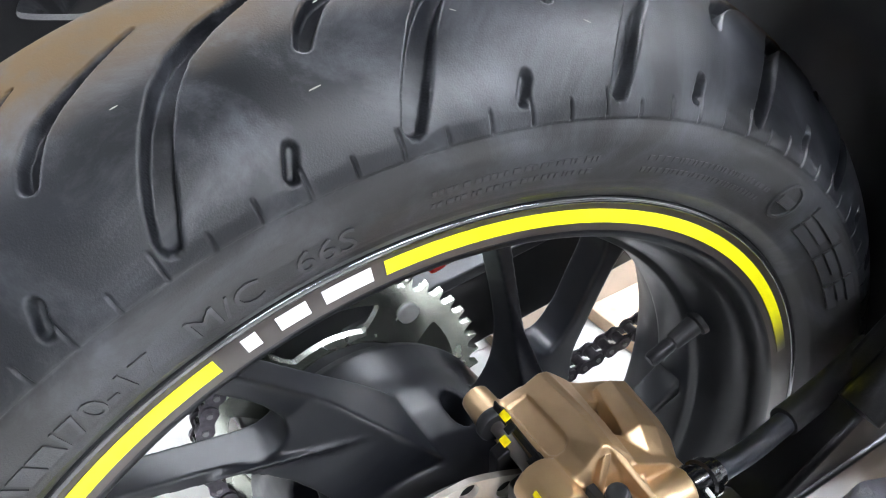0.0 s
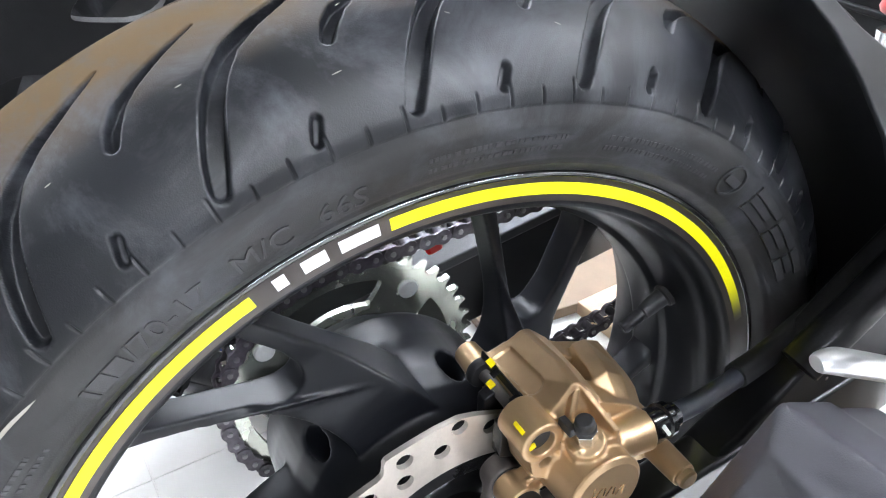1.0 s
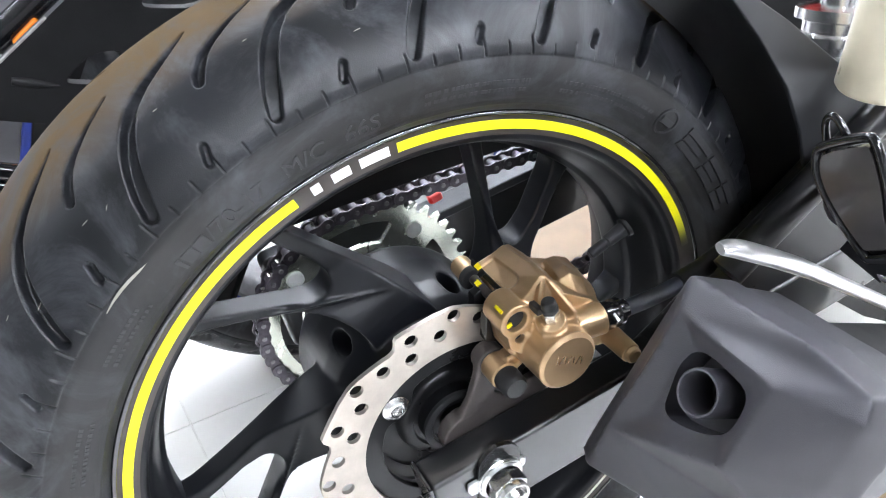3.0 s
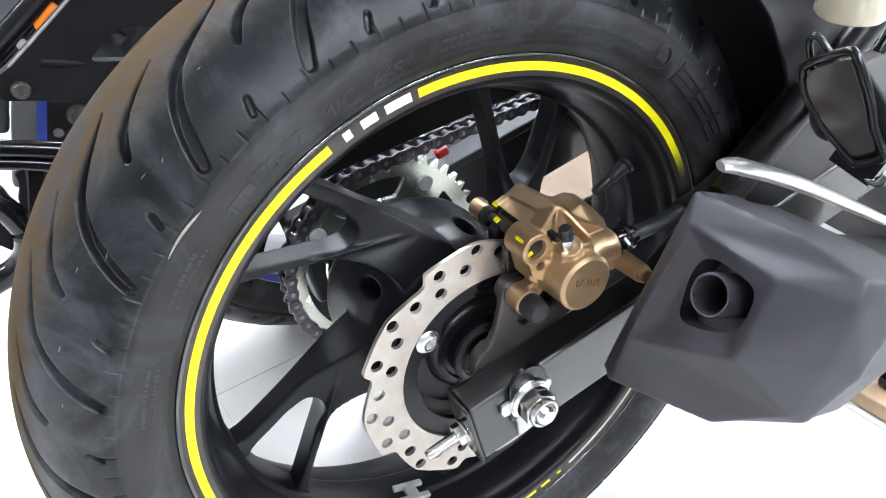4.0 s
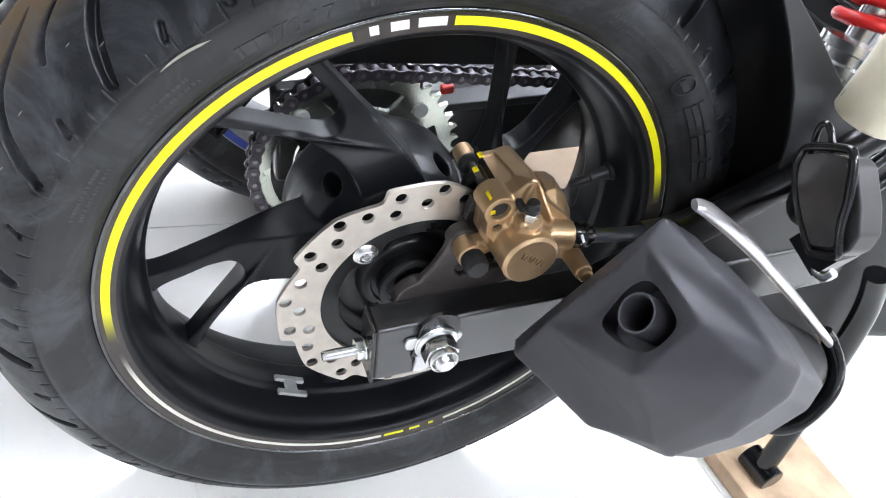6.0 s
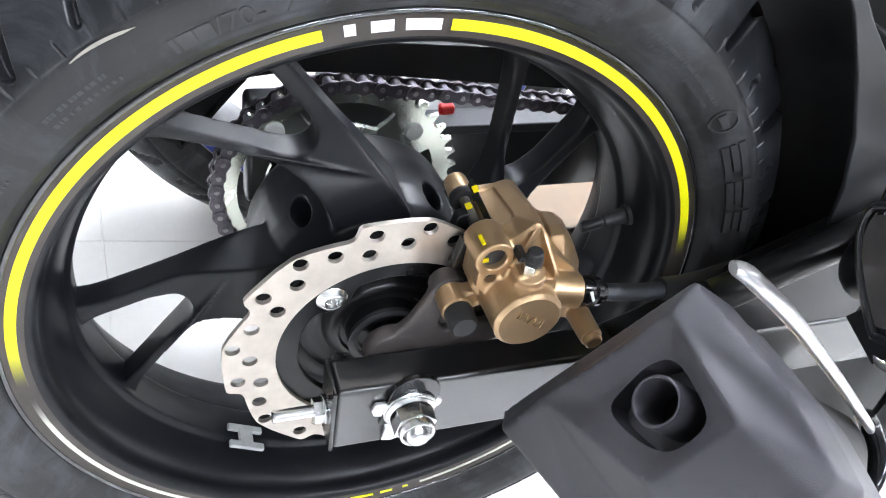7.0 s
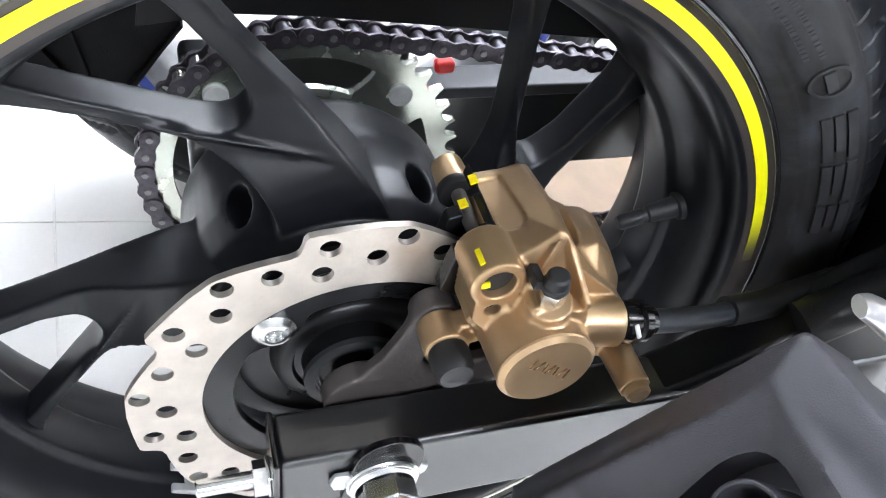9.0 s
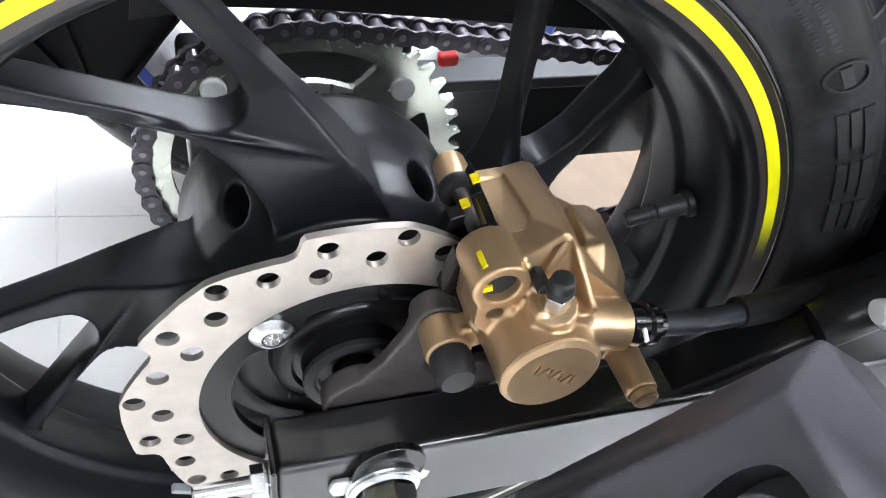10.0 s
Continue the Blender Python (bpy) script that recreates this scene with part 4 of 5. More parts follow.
# raised ribs on the face and on the slide pin's arm
for a, b in (((0.1085, 0.0345, 0.4100), (0.1085, 0.0370, 0.3985)), ((0.1085, 0.0370, 0.3985), (0.1060, 0.0420, 0.3960)), ((0.1000, 0.0240, 0.3850), (0.1000, 0.0410, 0.3880)), ((0.1010, 0.0290, 0.3790), (0.1010, 0.0410, 0.3800)), ((0.1035, 0.0700, 0.4130), (0.1190, 0.0650, 0.4100))):
    cyl(bm, 0.0016, 0.0016, a, b, 10)
bmesh.ops.recalc_face_normals(bm, faces=bm.faces)
cuts = []
c = bmesh.new()
SLOT = ((0.046, 0.0360), (0.046, 0.0470), (0.080, 0.0438), (0.0845, 0.0425), (0.0868, 0.0395), (0.0860, 0.0360), (0.0830, 0.0340))


def face_z(x, y):
    k = (x - 0.04) / 0.04
    return 0.4200 + 0.004 * k + (0.39 + 0.27 * k) * (y - 0.0345 + 0.0055 * k)


hull(c, [(x, y, face_z(x, y) - 0.0022) for x, y in SLOT] + [(x, y, 0.46) for x, y in SLOT])
cuts.append(c)
for y, z, r, x0 in ((0.0262, 0.4205, 0.0074, 0.1020), (0.0290, 0.4058, 0.0036, 0.1030)):
    c = bmesh.new()
    xcyl(c, y, z, x0, 0.125, r)
    cuts.append(c)
me = bpy.data.meshes.new("caliper_body")
bm.to_mesh(me)
bm.free()
ob = new("caliper_body", me)
md = ob.modifiers.new("shell", "REMESH")
md.mode, md.voxel_size = "VOXEL", 0.0007
cutters = []
for c in cuts:
    bmesh.ops.recalc_face_normals(c, faces=c.faces)
    cm = bpy.data.meshes.new("cutter")
    c.to_mesh(cm)
    c.free()
    cutters.append(new("cutter", cm))
    md = ob.modifiers.new("cut", "BOOLEAN")
    md.operation, md.object, md.solver = "DIFFERENCE", cutters[-1], "EXACT"
md = ob.modifiers.new("shell", "REMESH")
md.mode, md.voxel_size = "VOXEL", 0.0007
md = ob.modifiers.new("soften", "SMOOTH")
md.factor, md.iterations = 0.5, 2
part_mesh("caliper_body", baked(ob), GOLD, caliper, "gold cast caliper body", smooth=80)
for co in cutters:
    bpy.data.objects.remove(co)

bm = bmesh.new()
lathe(bm, [(0.1265, 0.0), (0.1265, 0.0208), (0.1280, 0.0214), (0.1290, 0.0210), (0.1308, 0.0188), (0.1308, 0.0)], (0, *BORE), seg=48)
cap = part("piston_cover", bm, GOLD, caliper, "round gold piston cover", smooth=22)
bm = bmesh.new()
for i, (u, h) in enumerate(((-0.010, 0.006), (-0.0065, 0.0062), (-0.003, 0.005), (0.0, 0.0062), (0.0035, 0.005), (0.007, 0.0062), (0.010, 0.006))):
    m = Matrix.Translation((0.1307, BORE[0], BORE[1] + 0.002)) @ pose(0, 0, 0, -22, 0, 0) @ Matrix.Translation((0, u, 0)) @ pose(0, 0, 0, 14 * (-1) ** i, 0, 0)
    box(bm, (0.0008, 0.0009, h), m)
part("plain_mark", bm, mat("bare_gold", (0.72, 0.52, 0.32), 0.25, metal=0.9), cap, smooth=0)

# pad pin, its boot and clip
bm = bmesh.new()
xcyl(bm, 0.0285, 0.4165, 0.040, 0.090, 0.0034, seg=20)
part("pad_pin", bm, CAST_GREY, caliper, "grey steel pad pin")
for x0, x1, r in ((0.0440, 0.0500, 0.0088), (0.0820, 0.0870, 0.0080)):
    bm = bmesh.new()
    lathe(bm, [(x0, 0.0030), (x0, r - 0.001), (x0 + 0.0012, r), (x1 - 0.0012, r), (x1, r - 0.001), (x1, 0.0030)], (0, 0.0285, 0.4160), seg=28, close=True)
    part("pin_ring", bm, RUBBER_CAP, caliper, "black rubber pin ring")
# black discs at the bottom of both holes, standing in for their shade
for y, z, r, x in ((0.0262, 0.4205, 0.0086, 0.1045), (0.0290, 0.4058, 0.0046, 0.1042)):
    bm = bmesh.new()
    xcyl(bm, y, z, x - 0.002, x, r, seg=28)
    part("hole_shade_disc", bm, RUBBER_CAP, caliper, "black disc for the shade inside a caliper hole")
bm = bmesh.new()
box(bm, (0.036, 0.0012, 0.0050), pose(0.0660, 0.0288, 0.4285, 0, 4, 2))
box(bm, (0.004, 0.0050, 0.0012), pose(0.0640, 0.0265, 0.4300, 30, 0, 0))
box(bm, (0.004, 0.0070, 0.0012), pose(0.0820, 0.0280, 0.4270, 20, 0, 0))
part("pad_spring", bm, BLACK_SATIN, caliper, "thin dark pad spring plate", bevel=0.0003)
for size, m in (((0.0012, 0.0055, 0.0028), pose(0.1050, 0.0220, 0.4165, 20, 0, 0)), ((0.0080, 0.0022, 0.0012), pose(0.1010, 0.0176, 0.4285, 50, 0, 0)), ((0.0045, 0.0038, 0.0012), pose(0.0640, 0.0240, 0.4232, 30, 0, 0)), ((0.0050, 0.0035, 0.0012), pose(0.0580, 0.0275, 0.4318, 30, 0, 0))):
    bm = bmesh.new()
    box(bm, size, m)
    part("paint_mark", bm, YELLOW_MARK, caliper, "yellow inspection paint mark", smooth=0)
bm = bmesh.new()
slab(bm, [(0.018, 0.390), (0.0190, 0.4110), (0.025, 0.4140), (0.040, 0.40), (0.036, 0.382)], 0.0755, 0.0835)
slab(bm, [(0.018, 0.390), (0.0190, 0.4160), (0.025, 0.4190), (0.040, 0.40), (0.036, 0.386)], 0.0590, 0.0665)
part("brake_pad", bm, BLACK_SATIN, caliper, "black brake pads", bevel=0.001)
# slide pin cap and boot
bm = bmesh.new()
lathe(bm, [(0.1030, 0.0085), (0.1060, 0.0092), (0.1150, 0.0088), (0.1175, 0.0072), (0.1180, 0.0)], (0, 0.0214, 0.3735), seg=28)
part("slide_pin_cap", bm, RUBBER_CAP, caliper, "black rubber slide pin cap")
bm = bmesh.new()
lathe(bm, [(0.0780, 0.0070), (0.0800, 0.0098), (0.0825, 0.0098), (0.0835, 0.0080), (0.0850, 0.0096), (0.0875, 0.0100), (0.0885, 0.0085)], (0, 0.0214, 0.3735), seg=28)
part("slide_pin_boot", bm, RUBBER_CAP, caliper, "black rubber slide pin boot")
bm = bmesh.new()
lathe(bm, [(0.1348, 0.0058), (0.1380, 0.0056), (0.1390, 0.0045), (0.1390, 0.0)], (0, 0.0985, 0.3830), seg=24)
part("pin_end", bm, GOLD, caliper)

# bleed nipple
o = Vector((0.1160, 0.0460, 0.4212))
d = Vector((0.10, -0.22, 0.99)).normalized()
bm = bmesh.new()
hexagon(bm, 0.0060, o - d * 0.001, o + d * 0.0070)
nip = part("bleed_nipple", bm, ZINC, caliper, "zinc bleed nipple", bevel=0.0004)
bm = bmesh.new()
lathe(bm, [(0.0068, 0.0044), (0.0076, 0.0056), (0.0098, 0.0058), (0.0106, 0.0050), (0.0145, 0.0048), (0.0158, 0.0038), (0.0160, 0.0)], o, d, seg=24)
box(bm, (0.010, 0.004, 0.005), Matrix.Translation(o + d * 0.007 + Vector((-0.006, -0.006, 0))))
part("nipple_cap", bm, RUBBER_CAP, nip, "black rubber nipple cap", bevel=0.0005)

# bracket that carries the caliper
bm = bmesh.new()
slab(bm, [(-0.012, 0.300), (-0.0150, 0.318), (-0.0060, 0.331), (0.0030, 0.346), (0.0080, 0.362), (0.0105, 0.3750), (0.0150, 0.3820), (0.0200, 0.3845), (0.0250, 0.3840), (0.0305, 0.3790), (0.0310, 0.3690), (0.0260, 0.3570), (0.0230, 0.3450), (0.0300, 0.3380), (0.070, 0.350), (0.095, 0.374), (0.105, 0.382), (0.104, 0.370), (0.080, 0.335), (0.030, 0.308), (0.014, 0.296)], 0.0800, 0.0875)
xcyl(bm, 0.0, AX, 0.0760, 0.0885, 0.0180)
xcyl(bm, 0.0214, 0.3735, 0.0745, 0.0880, 0.0110)
me = bpy.data.meshes.new("caliper_bracket")
bmesh.ops.recalc_face_normals(bm, faces=bm.faces)
bm.to_mesh(me)
bm.free()
ob = new("caliper_bracket", me)
for kind, values in (("REMESH", dict(mode="VOXEL", voxel_size=0.0014, use_smooth_shade=True)), ("SMOOTH", dict(factor=0.5, iterations=6))):
    md = ob.modifiers.new(kind.lower(), kind)
    for key, value in values.items():
        setattr(md, key, value)
part_mesh("caliper_bracket", baked(ob), BRACKET, caliper, "cast grey caliper bracket", smooth=80)

# hose with its crimp and sleeve
bm = bmesh.new()
a, b = Vector((0.1110, 0.0895, 0.4000)), Vector((0.1085, 0.1110, 0.3970))
lathe(bm, [(0.0, 0.0), (0.0, 0.0098), (0.0060, 0.0100), (0.0070, 0.0085), (0.0110, 0.0085), (0.0120, 0.0100), (0.0160, 0.0100), (0.0170, 0.0080), (0.0220, 0.0074), (0.0225, 0.0)], a, (b - a).normalized(), seg=28)
joint = part("hose_joint", bm, BLACK_PAINT, caliper, "black banjo hose joint")
bm = bmesh.new()
box(bm, (0.0010, 0.0020, 0.0060), pose(0.1200, 0.0960, 0.4040, 10, -40, 20))
part("paint_dash", bm, WHITE_TAPE, joint, smooth=0)
bm = bmesh.new()
sweep(bm, [(0.1090, 0.108, 0.3975), (0.1060, 0.135, 0.3945), (0.1000, 0.165, 0.3910), (0.0955, 0.195, 0.3935)], 0.0058, 18)
part("brake_hose", bm, mat("blue_black_hose", (0.022, 0.026, 0.036), 0.4, bump=0.2), caliper, "dark rubber brake hose")
bm = bmesh.new()
sweep(bm, [(0.0990, 0.168, 0.3915), (0.0950, 0.200, 0.3940), (0.0930, 0.235, 0.4080)], 0.0078, 18)
part("hose_sleeve", bm, RUBBER_CAP, caliper, "black rubber hose sleeve")

# blue pen tick on the bleed ledge
bm = bmesh.new()
box(bm, (0.0006, 0.0012, 0.0050), pose(0.1200, 0.0500, 0.4115, 12, 0, 0))
box(bm, (0.0006, 0.0030, 0.0011), pose(0.1200, 0.0508, 0.4130, 30, 0, 0))
part("pen_mark", bm, BLUE, caliper, "dark blue pen mark", smooth=0)

# ---- sprocket and chain ----
TEETH, PIN = 46, 0.01306
PITCH_R = PIN / (2 * math.sin(math.pi / TEETH))
SX = -0.0965
bm = bmesh.new()
out = []
for i in range(TEETH):
    c = 360 / TEETH * i
    for da, r in ((-0.50, PITCH_R + 0.0046), (-0.44, PITCH_R + 0.0038), (-0.36, PITCH_R + 0.0006), (-0.24, PITCH_R - 0.0024), (0.0, PITCH_R - 0.0036), (0.24, PITCH_R - 0.0024), (0.36, PITCH_R + 0.0006), (0.44, PITCH_R + 0.0038)):
        a = radians(c + da * 360 / TEETH)
        out.append((r * math.cos(a), r * math.sin(a)))
prism(bm, out, SX - 0.0026, SX + 0.0026, lambda u, v, h: Vector((h, u, AXLE.z + v)))
cuts = []
for k in range(4):
    c = bmesh.new()
    ol = []
    for i in range(14):
        t = radians(-29 + 58 * i / 13)
        ol.append((0.0800 * math.cos(t), 0.0800 * math.sin(t)))
    for i in range(14):
        t = radians(24 - 48 * i / 13)
        ol.append((0.0590 * math.cos(t), 0.0590 * math.sin(t)))
    m = Matrix.Rotation(radians(97 + 90 * k), 4, "X")
    prism(c, rounded(ol, 2), SX - 0.01, SX + 0.01, lambda u, v, h: AXLE + (m @ Vector((0, u, v))) + Vector((h, 0, 0)))
    cuts.append(c)
sprocket = on_wheel(part_mesh("sprocket", carved(bm, cuts), SPROCKET, None, "zinc plated rear sprocket", bevel=0.0006, smooth=30))
for k in range(4):
    bm = bmesh.new()
    lathe(bm, [(0.0, 0.0074), (0.0016, 0.0074), (0.0024, 0.0066), (0.0024, 0.0)], polar(0.0770, 52 + 90 * k, SX + 0.0026), seg=24)
    on_wheel(part("sprocket_bolt", bm, PALE_ZINC, None, "flat zinc sprocket bolt"))
bm = bmesh.new()
lathe(bm, [(-0.093, 0.0), (-0.093, 0.052), (-0.075, 0.062), (-0.058, 0.066), (-0.058, 0.0)], AXLE, seg=64)
on_wheel(part("cush_drive", bm, RIM_BLACK, None, "black cush drive hub"))

chain = empty("drive_chain", bike, (SX, 0, AXLE.z))


def plate(bm, x0, x1, r, waist):
    """A figure-of-eight link plate from pin to pin along y."""
    pts = []
    for i in range(9):
        a = radians(60 + 240 * i / 8)
        pts.append((r * math.cos(a), r * math.sin(a)))
    pts.append((PIN / 2, -waist))
    for i in range(9):
        a = radians(-120 + 240 * i / 8)
        pts.append((PIN + r * math.cos(a), r * math.sin(a)))
    pts.append((PIN / 2, waist))
    prism(bm, pts, x0, x1, lambda u, v, h: Vector((h, u, v)))


def link_mesh(outer):
    bm = bmesh.new()
    w = 0.0072 if outer else 0.0054
    for s in (-1, 1):
        plate(bm, s * w - 0.0009, s * w + 0.0009, 0.0060, 0.0042)
    for y in (0, PIN):
        if outer:
            for s in (-1, 1):
                for v in cyl(bm, 0.0024, 0.0019, (s * 0.006, y, 0), (s * 0.0093, y, 0), 12):
                    for f in v.link_faces:
                        f.material_index = 1
        else:
            cyl(bm, 0.0042, 0.0042, (-0.0045, y, 0), (0.0045, y, 0), 12)
    me = bpy.data.meshes.new("chain_link")
    bm.to_mesh(me)
    bm.free()
    return me


PIN_STEEL = mat("worn_pin_steel", (0.30, 0.29, 0.30), 0.3, metal=0.8)
# pins along the chain's way: upper run, round the sprocket, lower run
SLOPE_UP, SLOPE_LOW = 2.0, 13.0
way = []
top = 90 + SLOPE_UP
p = polar(PITCH_R, top, 0)
for i in range(30, 0, -1):
    way.append((p.y + i * PIN * math.cos(radians(SLOPE_UP)), p.z + i * PIN * math.sin(radians(SLOPE_UP))))
step = 2 * math.degrees(math.asin(PIN / 2 / PITCH_R))
a = top
while a < 270 + SLOPE_LOW:
    q = polar(PITCH_R, a, 0)
    way.append((q.y, q.z))
    a += step
y, z = way[-1]
for i in range(1, 28):
    way.append((y + i * PIN * math.cos(radians(SLOPE_LOW)), z + i * PIN * math.sin(radians(SLOPE_LOW))))
shared = [link_mesh(True), link_mesh(False)]
for me in shared:
    me.materials.append(CHAIN_STEEL)
    me.materials.append(PIN_STEEL)
    me.shade_smooth()
    me.set_sharp_from_angle(angle=radians(35))
for i, (p, q) in enumerate(zip(way, way[1:])):
    link = new("chain_link", shared[i % 2])
    link.parent = chain
    link.location = (0, p[0], p[1] - AXLE.z)
    link.rotation_euler = (math.atan2(q[1] - p[1], q[0] - p[0]), 0, 0)

# chain guard over the upper run
bm = bmesh.new()
prev = None
for y, z0, h in ((-0.10, 0.403, 0.014), (-0.06, 0.416, 0.020), (-0.02, 0.421, 0.024), (0.06, 0.427, 0.028), (0.16, 0.434, 0.032), (0.30, 0.446, 0.034)):
    row = [bm.verts.new((x, y, z)) for x, z in ((-0.0730, z0), (-0.0745, z0), (-0.0745, z0 + h - 0.002), (-0.116, z0 + h - 0.002), (-0.116, z0 + h), (-0.0730, z0 + h))]
    if prev:
        for k in range(6):
            bm.faces.new((prev[k], prev[(k + 1) % 6], row[(k + 1) % 6], row[k]))
    else:
        bm.faces.new(row)
    prev = row
bm.faces.new(prev)
bmesh.ops.recalc_face_normals(bm, faces=bm.faces)
guard_rail_top = part("chain_guard", bm, PLASTIC, bike, "black plastic chain guard", bevel=0.0006)

# ---- silencer ----
silencer = empty("silencer", bike, (0, 0, 0))
SO = Vector((0.2178, 0.0776, 0.4281))
SU, SV, SW = Vector((1, 0, 0)), Vector((0, 0.456, 0.890)), Vector((0, 0.890, -0.456))


def at_silencer(u, v, w):
    return SO + SU * u + SV * v + SW * w


inner = [(-0.033, 0.032, -0.007), (0.036, 0.030, -0.0095), (0.032, -0.024, -0.004), (-0.048, -0.060, 0.004)]
outer = [(-0.045, 0.050, 0.002), (0.030, 0.0535, 0.008), (0.068, 0.0475, 0.016), (0.0725, 0.0345, 0.014), (0.0680, -0.008, 0.026), (0.0560, -0.051, 0.040), (0.014, -0.087, 0.040), (-0.066, -0.108, 0.032), (-0.074, -0.100, 0.030)]
swell = [(-0.046, 0.051, 0.044), (0.031, 0.0555, 0.044), (0.073, 0.0495, 0.044), (0.0810, 0.0330, 0.044), (0.0780, -0.010, 0.046), (0.0620, -0.053, 0.052), (0.013, -0.087, 0.052), (-0.064, -0.104, 0.046), (-0.073, -0.096, 0.044)]
step_in = [(0.002 + (u - 0.002) * 0.965, -0.022 + (v + 0.022) * 0.965, w + 0.003) for u, v, w in swell]
body = [(-0.046, 0.048, 0.095), (0.030, 0.0515, 0.095), (0.068, 0.046, 0.095), (0.0740, 0.0300, 0.095), (0.0710, -0.010, 0.095), (0.0565, -0.050, 0.100), (0.010, -0.081, 0.100), (-0.060, -0.092, 0.100), (-0.068, -0.084, 0.100)]
bm = bmesh.new()
# the middle of the end face is dished towards the outlet
dish = [(0.001 + (u - 0.001) * 0.62, -0.002 + (v + 0.002) * 0.62, 0.62 * w + 0.0055) for u, v, w in inner]
vi, vo, vs, vt, vb, vd = ([bm.verts.new(at_silencer(*p)) for p in ring] for ring in (inner, outer, swell, step_in, body, dish))
for i in range(4):
    bm.faces.new((vi[i], vi[(i + 1) % 4], vd[(i + 1) % 4], vd[i]))
for f in ((vd[0], vd[1], vd[2], vd[3]), (vo[0], vo[1], vo[2], vi[1], vi[0]), (vi[1], vo[2], vo[3]), (vi[1], vo[3], vo[4], vo[5], vi[2]), (vi[2], vo[5], vo[6], vo[7], vi[3]), (vi[3], vo[7], vo[8], vo[0], vi[0])):
    bm.faces.new(f)
for lo, hi in ((vo, vs), (vs, vt), (vt, vb)):
    for i in range(9):
        j = (i + 1) % 9
        bm.faces.new((lo[i], lo[j], hi[j], hi[i]))
bm.faces.new(vb)
bmesh.ops.recalc_face_normals(bm, faces=bm.faces)
me = bpy.data.meshes.new("blank")
bm.to_mesh(me)
bm.free()
ob = new("blank", me)
md = ob.modifiers.new("shell", "REMESH")
md.mode, md.voxel_size = "VOXEL", 0.0018
md = ob.modifiers.new("soften", "SMOOTH")
md.factor, md.iterations = 0.5, 14
soft = bmesh.new()
soft.from_mesh(baked(ob))
cut = bmesh.new()
rec = rounded([(-0.010, 0.0205), (0.010, 0.0215), (0.0300, 0.0185), (0.0325, 0.000), (0.0260, -0.0125), (0.008, -0.0225), (-0.013, -0.0275), (-0.0155, -0.010), (-0.0165, 0.006)], 2)
prism(cut, rec, -0.05, 0.024, lambda u, v, h: at_silencer(u - 0.0062, v - 0.0015, h))
cover = part_mesh("end_cover", carved(soft, [cut]), EXHAUST, silencer, "charcoal moulded silencer end cover", smooth=50, bevel=0.0022, segs=3)
bm = bmesh.new()
lathe(bm, [(0.032, 0.0112), (-0.0050, 0.0114), (-0.0066, 0.0119), (-0.0070, 0.0126), (-0.0066, 0.0133), (-0.0050, 0.0137), (0.032, 0.0140)], at_silencer(0.0010, 0.0008, 0.0), SW, seg=48)
part("tail_pipe", bm, EXHAUST, silencer, "dark round tail pipe")
bm = bmesh.new()
lathe(bm, [(0.0232, 0.0), (0.0232, 0.0118)], at_silencer(0.0, 0.0, 0.0), SW, seg=32)
part("pipe_inside", bm, BLACK_SATIN, silencer)
# black band and aluminium can ahead of the cover
for name, w0, w1, grow, material, label in (("band", 0.094, 0.125, 0.86, PLASTIC, "black band behind the silencer cover"),):
    bm = bmesh.new()
    rings = [[bm.verts.new(at_silencer(0.005 + (u - 0.005) * grow, -0.025 + (v + 0.025) * grow, w)) for u, v, _ in body] for w in (w0, w1)]
    for i in range(9):
        j = (i + 1) % 9
        bm.faces.new((rings[0][i], rings[0][j], rings[1][j], rings[1][i]))
    bm.faces.new(rings[0])
    bm.faces.new(rings[1])
    bmesh.ops.recalc_face_normals(bm, faces=bm.faces)
    part(name, bm, material, silencer, label, bevel=0.008, segs=3)
# black front shell narrowing towards the engine
end = [(-0.064, 0.034), (-0.044, 0.033), (-0.032, 0.028), (-0.023, 0.018), (-0.0155, 0.000), (-0.0150, -0.031), (-0.030, -0.051), (-0.062, -0.058), (-0.070, -0.020)]
near = [(0.005 + (u - 0.005) * 0.82, -0.025 + (v + 0.025) * 0.82) for u, v, _ in body]
bm = bmesh.new()
rings = [[bm.verts.new(at_silencer(a + (c - a) * s, b2 + (d - b2) * s, 0.124 + 0.207 * s)) for (a, b2), (c, d) in zip(near, end)] for s in (0.0, 0.5, 1.0)]
for lo, hi in zip(rings, rings[1:]):
    for i in range(9):
        j = (i + 1) % 9
        bm.faces.new((lo[i], lo[j], hi[j], hi[i]))
bm.faces.new(rings[0])
bm.faces.new(rings[2])
bmesh.ops.recalc_face_normals(bm, faces=bm.faces)
part("front_shell", bm, MATTE_BLACK, silencer, "black silencer front shell", bevel=0.006, segs=3)
